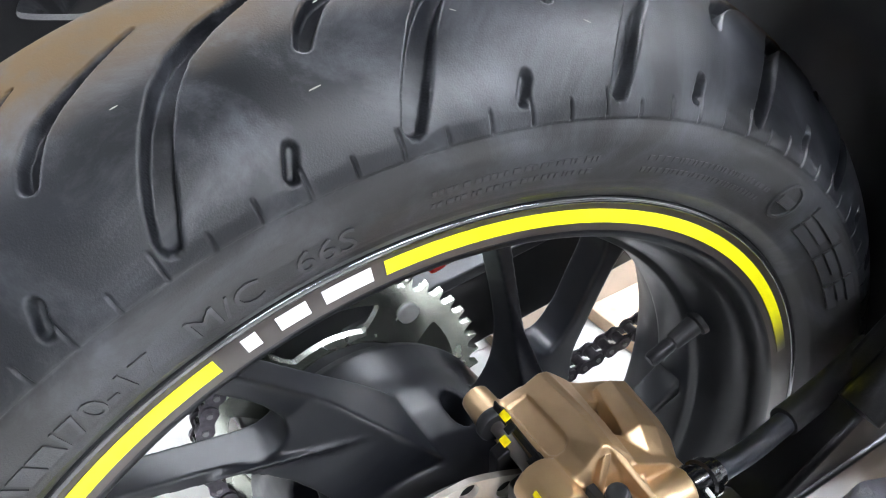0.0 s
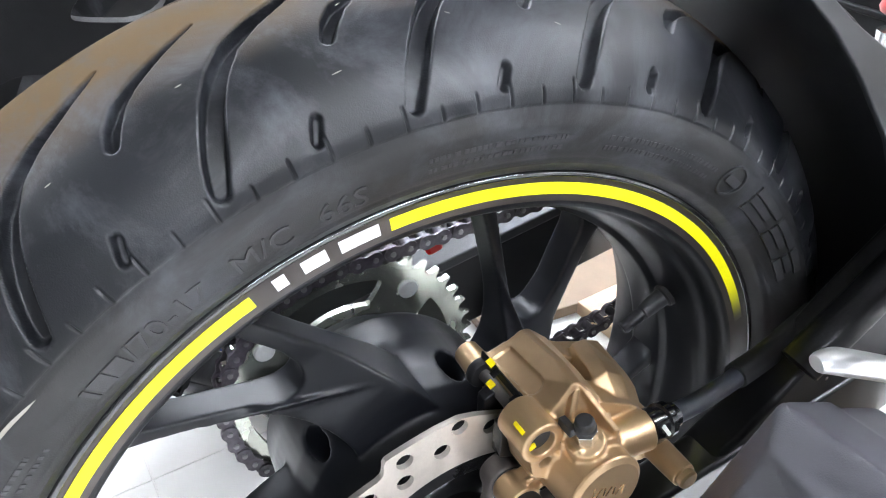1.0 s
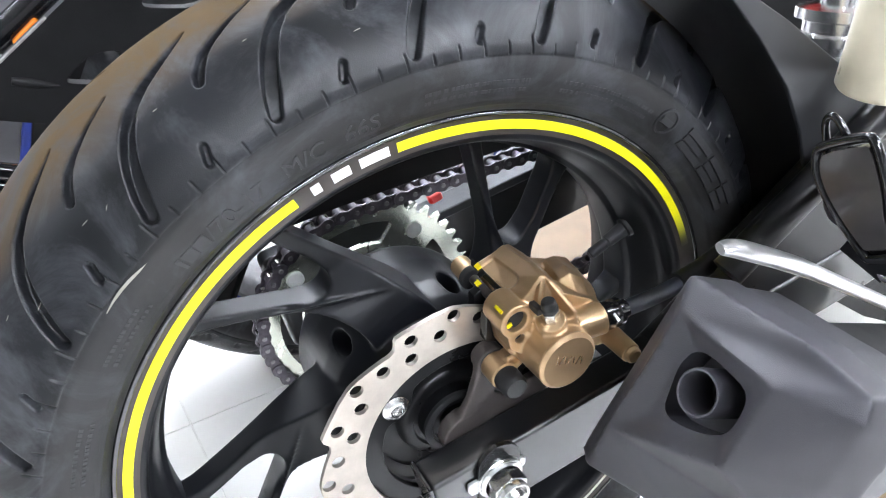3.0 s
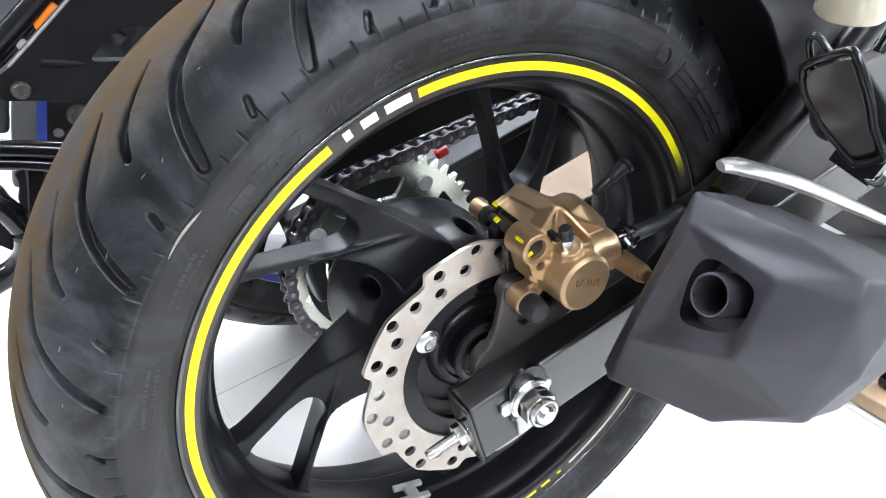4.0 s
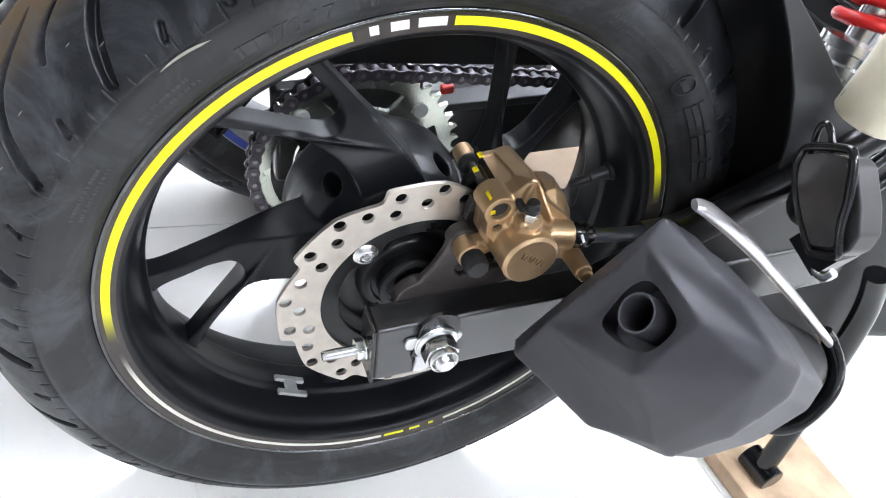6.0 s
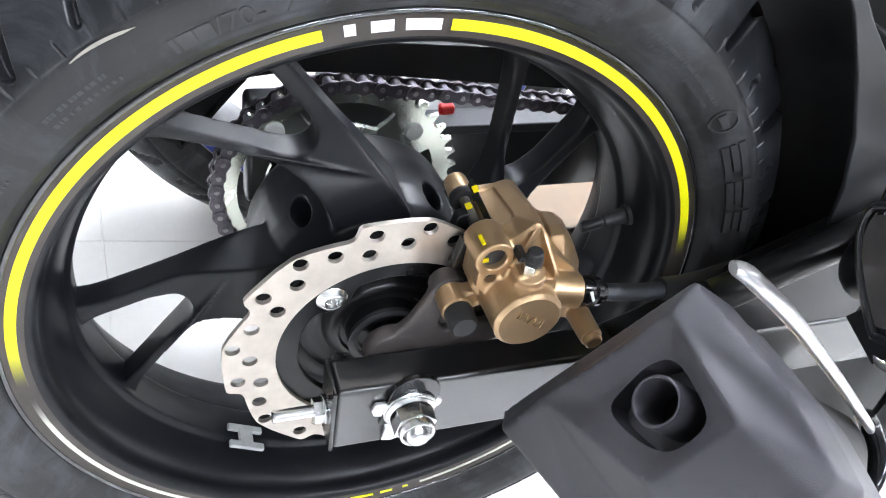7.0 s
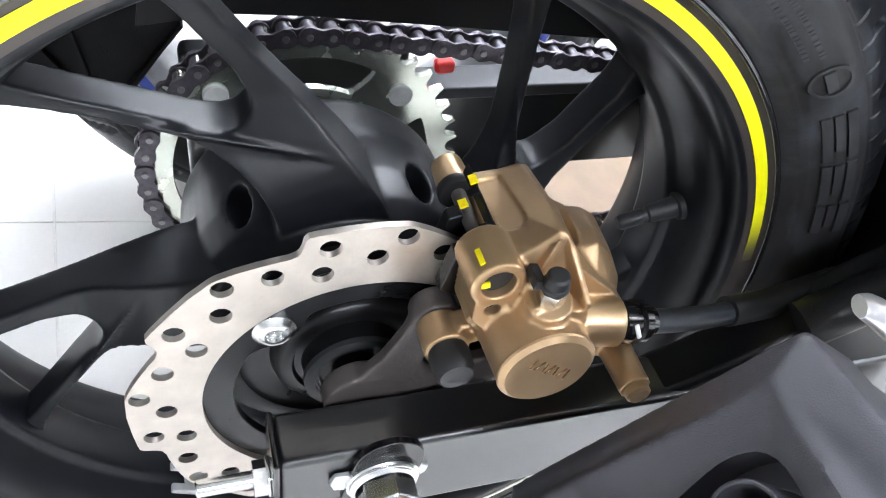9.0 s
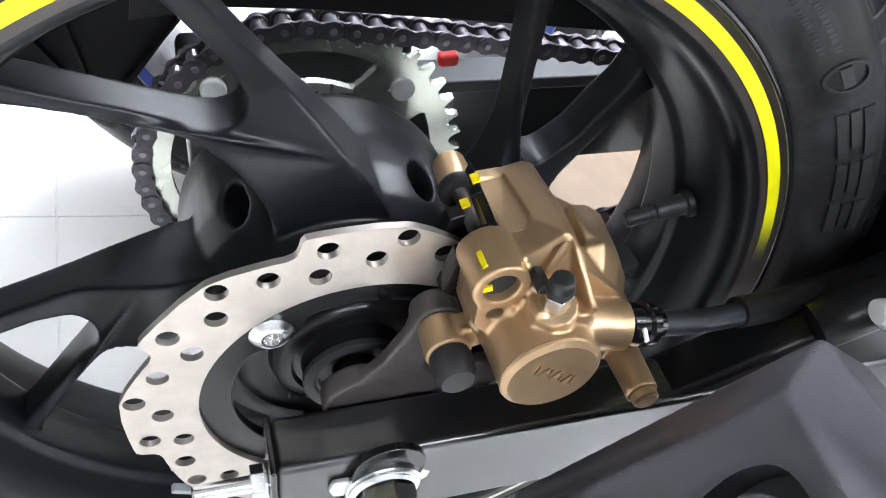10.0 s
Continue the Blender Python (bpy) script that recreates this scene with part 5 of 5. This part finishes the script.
# bright heat shield strip along the top, bent down round the front end
bm = bmesh.new()
sweep(bm, [(0.1670, 0.1300, 0.4755), (0.1675, 0.1480, 0.4690), (0.1680, 0.2000, 0.4400), (0.1680, 0.2424, 0.4130), (0.1680, 0.3200, 0.3620), (0.1690, 0.3950, 0.3105)], [0.0045, 0.0078, 0.0080, 0.0072, 0.0066, 0.0064], 18, flat=0.62, up=(0.35, 0.45, 0.82))
strip = part("heat_shield_strip", bm, ALU, silencer, "bright aluminium heat shield strip")
bm = bmesh.new()
sweep(bm, [at_silencer(u, v, w) for u, v, w in ((-0.056, 0.044, 0.325), (-0.0498, 0.0399, 0.3386), (-0.0254, 0.0284, 0.3386), (-0.0112, 0.0062, 0.3386), (-0.0083, -0.0324, 0.3386), (-0.0261, -0.0563, 0.3386), (-0.060, -0.066, 0.338))], 0.0085, 16, flat=0.6, up=(0, 0.89, -0.456))
part("end_hoop", bm, BLACK_PAINT, strip, "black bent end of the heat shield")

# ---- rear hugger, frame tube, footrest ----
bm = bmesh.new()
prev = None
for i in range(25):
    a = -8 + 66 * i / 24
    rows = []
    for r, x in ((0.336, 0.088), (0.338, 0.060), (0.344, 0.0), (0.338, -0.060), (0.336, -0.088), (0.340, -0.088), (0.342, -0.060), (0.348, 0.0), (0.342, 0.060), (0.340, 0.088)):
        rows.append(bm.verts.new(polar(r, a, x)))
    if prev:
        for k in range(10):
            bm.faces.new((prev[k], prev[(k + 1) % 10], rows[(k + 1) % 10], rows[k]))
    else:
        bm.faces.new(rows)
    prev = rows
bm.faces.new(prev)
bmesh.ops.recalc_face_normals(bm, faces=bm.faces)
hugger = part("hugger", bm, PLASTIC, bike, "black plastic rear wheel hugger", bevel=0.001)
bm = bmesh.new()
slab(bm, [(0.050, 0.6900), (0.120, 0.640), (0.151, 0.6126), (0.1806, 0.5896), (0.211, 0.5594), (0.2484, 0.5168), (0.2721, 0.4787), (0.2915, 0.4336), (0.300, 0.400), (0.345, 0.420), (0.350, 0.480), (0.307, 0.5186), (0.2353, 0.5664), (0.1921, 0.5923), (0.1548, 0.6200), (0.125, 0.655), (0.060, 0.7100)], 0.0865, 0.0905)
part("side_panel", bm, PANEL_BLACK, hugger, "grey-black hugger side panel", bevel=0.0012)

bm = bmesh.new()
sweep(bm, [(0.113, 0.200, 0.399), (0.114, 0.220, 0.416), (0.115, 0.250, 0.440), (0.118, 0.310, 0.490), (0.120, 0.400, 0.565)], 0.0125, 20)
frame_tube = part("frame_tube", bm, BLACK_SATIN, bike, "gloss black frame tube")

peg = empty("pillion_footrest", bike, (0, 0, 0))
PEG = [(0.1660, 0.5200), (0.1675, 0.5285), (0.1940, 0.5450), (0.2000, 0.5450), (0.2164, 0.5187), (0.2224, 0.5022), (0.2325, 0.4890), (0.2310, 0.4850), (0.2170, 0.4755), (0.2130, 0.4760), (0.1892, 0.4913), (0.1723, 0.5066)]
PEG_BACK = [(0.1700, 0.5180), (0.1715, 0.5240), (0.1950, 0.5390), (0.2030, 0.5380), (0.2230, 0.5200), (0.2340, 0.5060), (0.2350, 0.4930), (0.2310, 0.4850), (0.2170, 0.4755), (0.2130, 0.4760), (0.1892, 0.4913), (0.1743, 0.5066)]
bm = bmesh.new()
prism(bm, PEG_BACK, 0.200, 0.222, lambda u, v, h: Vector((u, h, v)))
part("footrest_body", bm, mat("satin_grey_black", (0.020, 0.019, 0.020), 0.45, vary=0.15), peg, "satin grey-black folded footrest", bevel=0.004, segs=3)
bm = bmesh.new()
ring = rounded(PEG, 2)
sweep(bm, [(u, 0.1965, v) for u, v in ring + ring[:2]], 0.0030, 12, up=(0, 1, 0))
part("footrest_rim", bm, BLACK_PAINT, peg, "gloss black footrest rim")
bm = bmesh.new()
c = Vector((0.1985, 0, 0.510))
prism(bm, [(c.x + (u - c.x) * 0.86, c.z + (v - c.z) * 0.86) for u, v in rounded(PEG, 1)], 0.1940, 0.203, lambda u, v, h: Vector((u, h, v)))
part("footrest_pad", bm, mat("grey_black_gloss", (0.035, 0.032, 0.031), 0.10, vary=0.1), peg, "gloss dark grey footrest pad", bevel=0.004, segs=3)
bm = bmesh.new()
sweep(bm, [(0.1680, 0.209, 0.5080), (0.1640, 0.207, 0.5250), (0.1612, 0.205, 0.5385), (0.1640, 0.205, 0.5440), (0.1695, 0.206, 0.5415), (0.1790, 0.208, 0.5310)], 0.0024, 12)
part("footrest_loop", bm, BLACK_PAINT, peg, "black wire loop")
bm = bmesh.new()
sweep(bm, [(0.2130, 0.212, 0.4760), (0.2125, 0.214, 0.4650), (0.2170, 0.214, 0.4585), (0.2250, 0.214, 0.4600), (0.2285, 0.214, 0.4670)], 0.0036, 12)
part("footrest_spring", bm, ZINC, peg, "bright hooked return spring")
bm = bmesh.new()
sweep(bm, [(0.180, 0.225, 0.490), (0.165, 0.245, 0.470), (0.140, 0.275, 0.460), (0.118, 0.300, 0.478)], [0.012, 0.014, 0.014, 0.012], 16)
box(bm, (0.03, 0.03, 0.022), pose(0.206, 0.224, 0.470, 0, 20, 10))
part("footrest_bracket", bm, BLACK_SATIN, peg, "black footrest bracket")

# fluid bottle and shock absorber
bm = bmesh.new()
lathe(bm, [(0.0, 0.0), (0.0, 0.0215), (0.003, 0.0240), (0.075, 0.0255), (0.078, 0.0)], (0.1350, 0.2720, 0.5275), (0.05, 0.05, 1), seg=36)
part("fluid_bottle", bm, BEIGE, bike, "beige translucent brake fluid bottle")
shock = empty("shock_absorber", bike, (0, 0, 0))
sa, sb = Vector((0.032, 0.362, 0.490)), Vector((0.014, 0.377, 0.660))
sd = (sb - sa).normalized()
bm = bmesh.new()
lathe(bm, [(-0.03, 0.0), (-0.03, 0.016), (0.0, 0.016), (0.004, 0.026), (0.010, 0.026), (0.012, 0.022), (0.018, 0.022), (0.020, 0.030), (0.026, 0.030), (0.028, 0.024), (0.036, 0.024), (0.038, 0.031), (0.046, 0.031), (0.048, 0.014), (0.2, 0.014)], sa, sd, seg=36)
part("preload_collar", bm, ZINC, shock, "bright stepped preload collar")
bm = bmesh.new()
u, w = sd.orthogonal().normalized(), sd.cross(sd.orthogonal().normalized())
sweep(bm, [sa + sd * (0.052 + 0.018 * i / 10) + (u * math.cos(2 * math.pi * i / 10) + w * math.sin(2 * math.pi * i / 10)) * 0.027 for i in range(56)], 0.0058, 10, up=sd)
part("coil_spring", bm, RED, shock, "red coil spring")

# main stand leg
bm = bmesh.new()
sweep(bm, [(0.122, 0.552, 0.028), (0.116, 0.556, 0.085), (0.106, 0.560, 0.150), (0.095, 0.545, 0.280), (0.090, 0.520, 0.340)], [0.013, 0.012, 0.0125, 0.013, 0.013], 18)
stand = part("stand_leg", bm, BLACK_PAINT, bike, "black centre stand leg")
bm = bmesh.new()
cyl(bm, 0.017, 0.017, (0.096, 0.552, 0.0345), (0.140, 0.556, 0.0345), 24)
part("stand_foot", bm, BLACK_PAINT, stand, bevel=0.002)

# engine and frame mass ahead of the wheel, dark behind the springs and tubes
bm = bmesh.new()
box(bm, (0.42, 0.30, 0.62), pose(-0.13, 0.78, 0.47, -8, 0, 0))
engine = part("engine_block", bm, MATTE_BLACK, bike, "black engine and frame mass", bevel=0.03, segs=3)
for i in range(6):
    bm = bmesh.new()
    box(bm, (0.43, 0.30, 0.008), pose(-0.13, 0.770, 0.40 + 0.035 * i, -8, 0, 0))
    part("fin", bm, MATTE_BLACK, engine, bevel=0.003)

# seat and tail over the wheel, unseen, added to block light from the tyre
tail = empty("unseen_tail", bike, (0, 0, 0.9))
bm = bmesh.new()
SIDE_LINE = [(0.00, 0.985), (0.06, 0.955), (0.40, 0.92), (0.80, 0.91), (0.80, 1.00), (0.30, 1.02), (0.03, 1.03)]
MID_LINE = [(-0.05, 0.980), (0.04, 0.940), (0.40, 0.90), (0.80, 0.89), (0.80, 1.03), (0.30, 1.05), (0.00, 1.05)]
loft(bm, [(x, rounded(line, 1)) for x, line in ((-0.105, SIDE_LINE), (-0.05, MID_LINE), (0.05, MID_LINE), (0.105, SIDE_LINE))])
bmesh.ops.recalc_face_normals(bm, faces=bm.faces)
part("tail_light_block", bm, BLACK_PAINT, tail, "black tail bodywork, out of view, added to shade the wheel", bevel=0.006)
tail.location = (0, 0, 0)

# added black plate that fills the gap below the footrest
bm = bmesh.new()
slab(bm, rounded([(0.2617, 0.3988), (0.2919, 0.4182), (0.3005, 0.4415), (0.5396, 0.4699), (0.6549, 0.3105), (0.6549, 0.1381), (0.4933, 0.2081), (0.377, 0.2943), (0.2779, 0.3697)], 1), 0.0720, 0.0760)
part("black_fill_plate", bm, MATTE_BLACK, peg, "black plate filling the gap below the footrest", bevel=0.001)

# glossy black tubes beside the footrest
for pts, r in (([(0.115, 0.335, 0.455), (0.115, 0.358, 0.487), (0.113, 0.395, 0.538), (0.110, 0.430, 0.590)], 0.0066), ([(0.114, 0.354, 0.425), (0.115, 0.3815, 0.461), (0.113, 0.420, 0.512), (0.110, 0.460, 0.565)], 0.0060)):
    bm = bmesh.new()
    sweep(bm, pts, r, 18)
    part("frame_tube", bm, BLACK_PAINT, bike, "gloss black frame tube")

# ---- wooden plank under the stand ----
bm = bmesh.new()
box(bm, (0.62, 0.155, 0.022), pose(-0.076, 0.5420, 0.0115, 0, 0, 5.0))
tagged(part("wooden_plank", bm, WOOD, bevel=0.002), "worn raw wooden plank under the stand", "plank")
bm = bmesh.new()
box(bm, (0.26, 0.60, 0.018), pose(-0.50, 0.60, 0.0095, 0, 0, -3))
tagged(part("wooden_board", bm, BOARD, bevel=0.002), "pale wooden board lying beside the parked motorcycles", "board")

# ---- guard on the far side of the wheel ----
guard = empty("side_guard", bike, (0, 0, 0))


def yz(x0, x1, outline, cut=()):
    b2 = bmesh.new()
    prism(b2, outline, x0, x1, lambda u, v, h: Vector((h, u, v)))
    holes = []
    for ol in cut:
        c2 = bmesh.new()
        prism(c2, ol, x0 - 0.02, x1 + 0.02, lambda u, v, h: Vector((h, u, v)))
        holes.append(c2)
    return carved(b2, holes)


plate_me = yz(-0.198, -0.186, [(-0.2440, 0.5215), (-0.2462, 0.5122), (-0.2422, 0.5041), (-0.2266, 0.5000), (-0.1888, 0.4874), (-0.1200, 0.500), (-0.060, 0.545), (0.02, 0.600), (-0.05, 0.640), (-0.110, 0.607), (-0.1740, 0.5651), (-0.2307, 0.5276)],
              [rounded([(-0.1738, 0.5180), (-0.1685, 0.5232), (-0.1580, 0.5310), (-0.1465, 0.5352), (-0.1340, 0.5345), (-0.1150, 0.5290), (-0.1200, 0.5040), (-0.1560, 0.5125), (-0.1690, 0.5155)], 2), rounded([(-0.1090, 0.5650), (-0.1040, 0.5605), (-0.062, 0.5540), (-0.045, 0.575), (-0.070, 0.592), (-0.0960, 0.5790)], 2)])
part_mesh("guard_plate", plate_me, MATTE_BLACK, guard, "black plastic guard plate with openings", bevel=0.0018, smooth=40)
bm = bmesh.new()
lathe(bm, [(0.0, 0.0), (0.0, 0.0070), (0.003, 0.0066), (0.0042, 0.0052), (0.0042, 0.0028), (0.0024, 0.0024), (0.0024, 0.0)], (-0.186, -0.2284, 0.5095), seg=24)
part("guard_bolt", bm, CAST_GREY, guard, "dull steel guard bolt")
bm = bmesh.new()
sweep(bm, [(-0.186, -0.2300, 0.5285), (-0.186, -0.2020, 0.5470), (-0.186, -0.1735, 0.5660)], 0.0011, 8)
part("edge_lip", bm, GUARD_LIP, guard, "pale line along the guard plate's edge")
bm = bmesh.new()
sweep(bm, [(-0.187, -0.2080, 0.5262), (-0.187, -0.1960, 0.5220), (-0.187, -0.1780, 0.5160)], [0.0034, 0.0040, 0.0012], 12)
part("plate_ridge", bm, MATTE_BLACK, guard, "raised rib on the plate")
bm = bmesh.new()
sweep(bm, [(-0.180, -0.340, 0.505), (-0.180, -0.2659, 0.4759), (-0.180, -0.2198, 0.4579), (-0.172, -0.150, 0.430)], 0.0068, 18)
part("guard_rail", bm, BLACK_PAINT, guard, "gloss black guard rail")
bm = bmesh.new()
sweep(bm, [(-0.182, -0.340, 0.492), (-0.182, -0.2702, 0.4637), (-0.182, -0.2440, 0.4533), (-0.178, -0.160, 0.418)], 0.0058, 16)
part("guard_rail", bm, BLACK_PAINT, guard, "gloss black guard rail")
bm = bmesh.new()
sweep(bm, [(-0.205, -0.300, 0.440), (-0.200, -0.275, 0.415), (-0.200, -0.268, 0.385), (-0.210, -0.285, 0.355), (-0.215, -0.330, 0.340)], 0.0110, 18)
part("guard_hoop", bm, BLACK_PAINT, guard, "bent black guard hoop")
bm = bmesh.new()
box(bm, (0.012, 0.014, 0.044), pose(-0.190, -0.247, 0.428, -18, 0, 0))
box(bm, (0.012, 0.034, 0.014), pose(-0.192, -0.236, 0.450, -18, 0, 0))
part("guard_bracket", bm, BLACK_PAINT, guard, "black guard bracket", bevel=0.002)
low_me = yz(-0.176, -0.168, [(-0.230, 0.300), (-0.1645, 0.2930), (-0.108, 0.276), (-0.100, 0.2785), (-0.072, 0.334), (-0.060, 0.366), (-0.060, 0.440), (-0.230, 0.440)])
low = part_mesh("guard_skirt", low_me, MATTE_BLACK, guard, "black ribbed plastic guard skirt", bevel=0.0015, smooth=40)
bm = bmesh.new()
for (y0, z0), (y1, z1) in (((-0.108, 0.278), (-0.175, 0.360)), ((-0.108, 0.278), (-0.145, 0.385)), ((-0.108, 0.278), (-0.066, 0.352))):
    d = Vector((0, y1 - y0, z1 - z0))
    box(bm, (0.008, d.length, 0.0022), Matrix.Translation((-0.166, (y0 + y1) / 2, (z0 + z1) / 2)) @ pose(0, 0, 0, math.degrees(math.atan2(d.z, d.y)), 0, 0))
part("rib", bm, MATTE_BLACK, low, smooth=0)

# added black plates that fill the area below the guard rails
part_mesh("guard_fill", yz(-0.226, -0.218, rounded([(-0.3065, 0.4393), (-0.2714, 0.4299), (-0.2674, 0.4083), (-0.2623, 0.3921), (-0.2581, 0.3809), (-0.2745, 0.3528), (-0.2924, 0.3755), (-0.3132, 0.403)], 1)), MATTE_BLACK, guard, "black plate filling the area below the guard", bevel=0.002, smooth=40)
part_mesh("guard_fill", yz(-0.206, -0.199, rounded([(-0.258, 0.4436), (-0.2255, 0.4458), (-0.2452, 0.4126), (-0.2598, 0.3962), (-0.2645, 0.4146), (-0.2564, 0.4313)], 1)), MATTE_BLACK, guard, "black plate filling the area below the guard", bevel=0.002, smooth=40)

bm = bmesh.new()
box(bm, (0.010, 0.014, 0.009), pose(-0.1260, 0.0870, 0.3840, 14, 0, 0))
part("red_tag", bm, RED, arm, "small red plastic tag on the beam", bevel=0.003, segs=3)

bm = bmesh.new()
slab(bm, rounded([(-0.030, 0.322), (-0.026, 0.376), (0.012, 0.388), (0.050, 0.386), (0.078, 0.344), (0.060, 0.312)], 2), -0.137, -0.127)
part("inner_axle_block", bm, MATTE_BLACK, arm, "black axle block beyond the sprocket", bevel=0.002)

# ---- final seats of the parts on the frame ----
settle(arm, (0.1287, -0.0266, 0.3024), (-0.0062, 0.0004, -0.0019), 0.975)
settle(caliper, (0.0831, 0.0615, 0.3956), (0.0031, -0.0054, 0.0057), 0.9895)
settle(silencer, (0.2019, 0.1881, 0.3763), (0.0016, -0.0128, 0.0068), 0.9698)
settle(guard_rail_top, (-0.0878, 0.0567, 0.4407), (0.0046, -0.0042, 0.0104), 1.0111)
settle(shock, (0.0237, 0.3498, 0.5114), (0.0085, -0.0092, 0.0082), 0.9974)
settle(peg, (0.1931, 0.2003, 0.5048), (0.0071, -0.0223, 0.0056), 0.9283)
settle(frame_tube, (0.1151, 0.2462, 0.4371), (0.0082, -0.0151, 0.0083), 0.9523)
settle(guard, (-0.1904, -0.2346, 0.4339), (0.0152, -0.0050, 0.0161), 0.9650)
settle(hugger, (0.0148, 0.2944, 0.4467), (0.0170, -0.0191, 0.0153), 0.9422)
settle(stand, (0.1040, 0.5552, 0.1050), (0.0220, -0.0330, 0.0), 1.0)

# ---- motorcycle parked alongside ----
other = tagged(empty("motorcycle", at=(-0.4437, 0.0906, 0.0)), "second parked motorcycle with a blue rim stripe, black tyre", "motorcycle")


def beside(ob):
    """Parts are drawn about the first wheel's axle and moved over."""
    ob.parent = other
    return ob


beside(part_mesh("tyre", tyre_mesh(460, 30, 20), RUBBER, None, "dusty black road tyre", smooth=60))
bm = bmesh.new()
lathe(bm, [(0.0545, 0.2320), (0.0584, 0.2322), (0.0590, 0.2290), (0.0584, 0.2150), (0.0500, 0.2080), (0.0240, 0.1965), (-0.0240, 0.1965), (-0.0500, 0.2080), (-0.0584, 0.2150), (-0.0584, 0.2320), (-0.03, 0.2150), (0.03, 0.2150)], AXLE, seg=96, close=True)
beside(part("rim", bm, mat("grey_alloy_rim", (0.30, 0.30, 0.31), 0.35, metal=0.5), None, "grey alloy rim"))
bm = bmesh.new()
lathe(bm, [(0.0592, 0.2190), (0.0598, 0.2190), (0.0598, 0.2290), (0.0592, 0.2290)], AXLE, seg=96, close=True)
beside(part("stripe", bm, BLUE, None, "blue rim stripe"))
bm = bmesh.new()
lathe(bm, [(-0.05, 0.0), (-0.05, 0.05), (0.03, 0.055), (0.05, 0.045), (0.05, 0.0)], AXLE, seg=40)
beside(part("hub", bm, BLACK_SATIN, None, "black hub"))
for k in range(5):
    bm = bmesh.new()
    box(bm, (0.03, 0.16, 0.028), Matrix.Translation(AXLE) @ pose(0, 0, 0, 50 + 72 * k, 0, 0) @ Matrix.Translation((0, 0.125, 0)))
    beside(part("spoke", bm, mat("dark_spoke", (0.03, 0.03, 0.032), 0.4), None, bevel=0.004))
# upper works: slanting tubes with an amber reflector, grey panel with a blue band
for a, b, r in (((0.1937, -0.460, 0.4465), (0.1937, -0.150, 0.6499), 0.0120), ((0.1990, -0.400, 0.4680), (0.1990, -0.190, 0.6215), 0.0046)):
    bm = bmesh.new()
    a, b = Vector(a), Vector(b)
    sweep(bm, [a, (a + b) / 2, b], r, 16)
    beside(part("frame_tube", bm, BLACK_PAINT, None, "black frame tube"))
bm = bmesh.new()
box(bm, (0.012, 0.025, 0.011), Matrix.Translation((0.2060, -0.2855, 0.5505)) @ pose(0, 0, 0, 36, 0, 0))
reflector = beside(part("reflector", bm, ORANGE, None, "amber side reflector", bevel=0.002))
bm = bmesh.new()
box(bm, (0.009, 0.008, 0.012), Matrix.Translation((0.2050, -0.3090, 0.5330)) @ pose(0, 0, 0, 36, 0, 0))
part("reflector_clip", bm, GUARD_LIP, reflector, "pale reflector clip", bevel=0.0015)
bm = bmesh.new()
box(bm, (0.02, 0.026, 0.140), Matrix.Translation((0.0437, -0.3335, 0.415)) @ pose(0, 0, 0, -20, 0, 0))
beside(part("side_panel", bm, GREY_PANEL, None, "grey side panel", bevel=0.006))
bm = bmesh.new()
box(bm, (0.022, 0.010, 0.141), Matrix.Translation((0.0440, -0.3175, 0.4180)) @ pose(0, 0, 0, -20, 0, 0))
beside(part("panel_band", bm, BLUE, None, "blue panel band", bevel=0.003))
bm = bmesh.new()
box(bm, (0.02, 0.090, 0.085), Matrix.Translation((0.030, -0.379, 0.460)) @ pose(0, 0, 0, -20, 0, 0))
beside(part("inner_fender", bm, PANEL_BLACK, None, "dark grey inner fender", bevel=0.006))
bm = bmesh.new()
box(bm, (0.03, 0.200, 0.100), Matrix.Translation((0.030, -0.445, 0.487)) @ pose(0, 0, 0, -20, 0, 0))
beside(part("rear_fender", bm, MATTE_BLACK, None, "black rear fender", bevel=0.012, segs=3))
bm = bmesh.new()
box(bm, (0.03, 0.090, 0.150), Matrix.Translation((0.040, -0.262, 0.440)) @ pose(0, 0, 0, -17, 0, 0))
beside(part("inner_panel", bm, MATTE_BLACK, None, "black inner panel", bevel=0.006))
bm = bmesh.new()
hexagon(bm, 0.0056, (0.052, -0.3085, 0.4010), (0.059, -0.3085, 0.4010))
cyl(bm, 0.0066, 0.0066, (0.050, -0.3085, 0.4010), (0.0525, -0.3085, 0.4010), 20)
beside(part("bolt_head", bm, ZINC, None, "bright bolt head"))
bm = bmesh.new()
lathe(bm, [(0.0, 0.0), (0.0, 0.0125), (0.006, 0.0115), (0.008, 0.0085), (0.006, 0.0060), (0.006, 0.0)], (0.054, -0.2837, 0.4120), seg=24)
beside(part("mounting_boss", bm, CAST_GREY, None, "dull brown mounting boss"))
bm = bmesh.new()
box(bm, (0.06, 0.34, 0.30), Matrix.Translation((0.0, -0.42, 0.585)) @ pose(0, 0, 0, 14, 0, 0))
beside(part("tail_panel", bm, GREY_PANEL, None, "dark grey tail panel", bevel=0.02, segs=3))
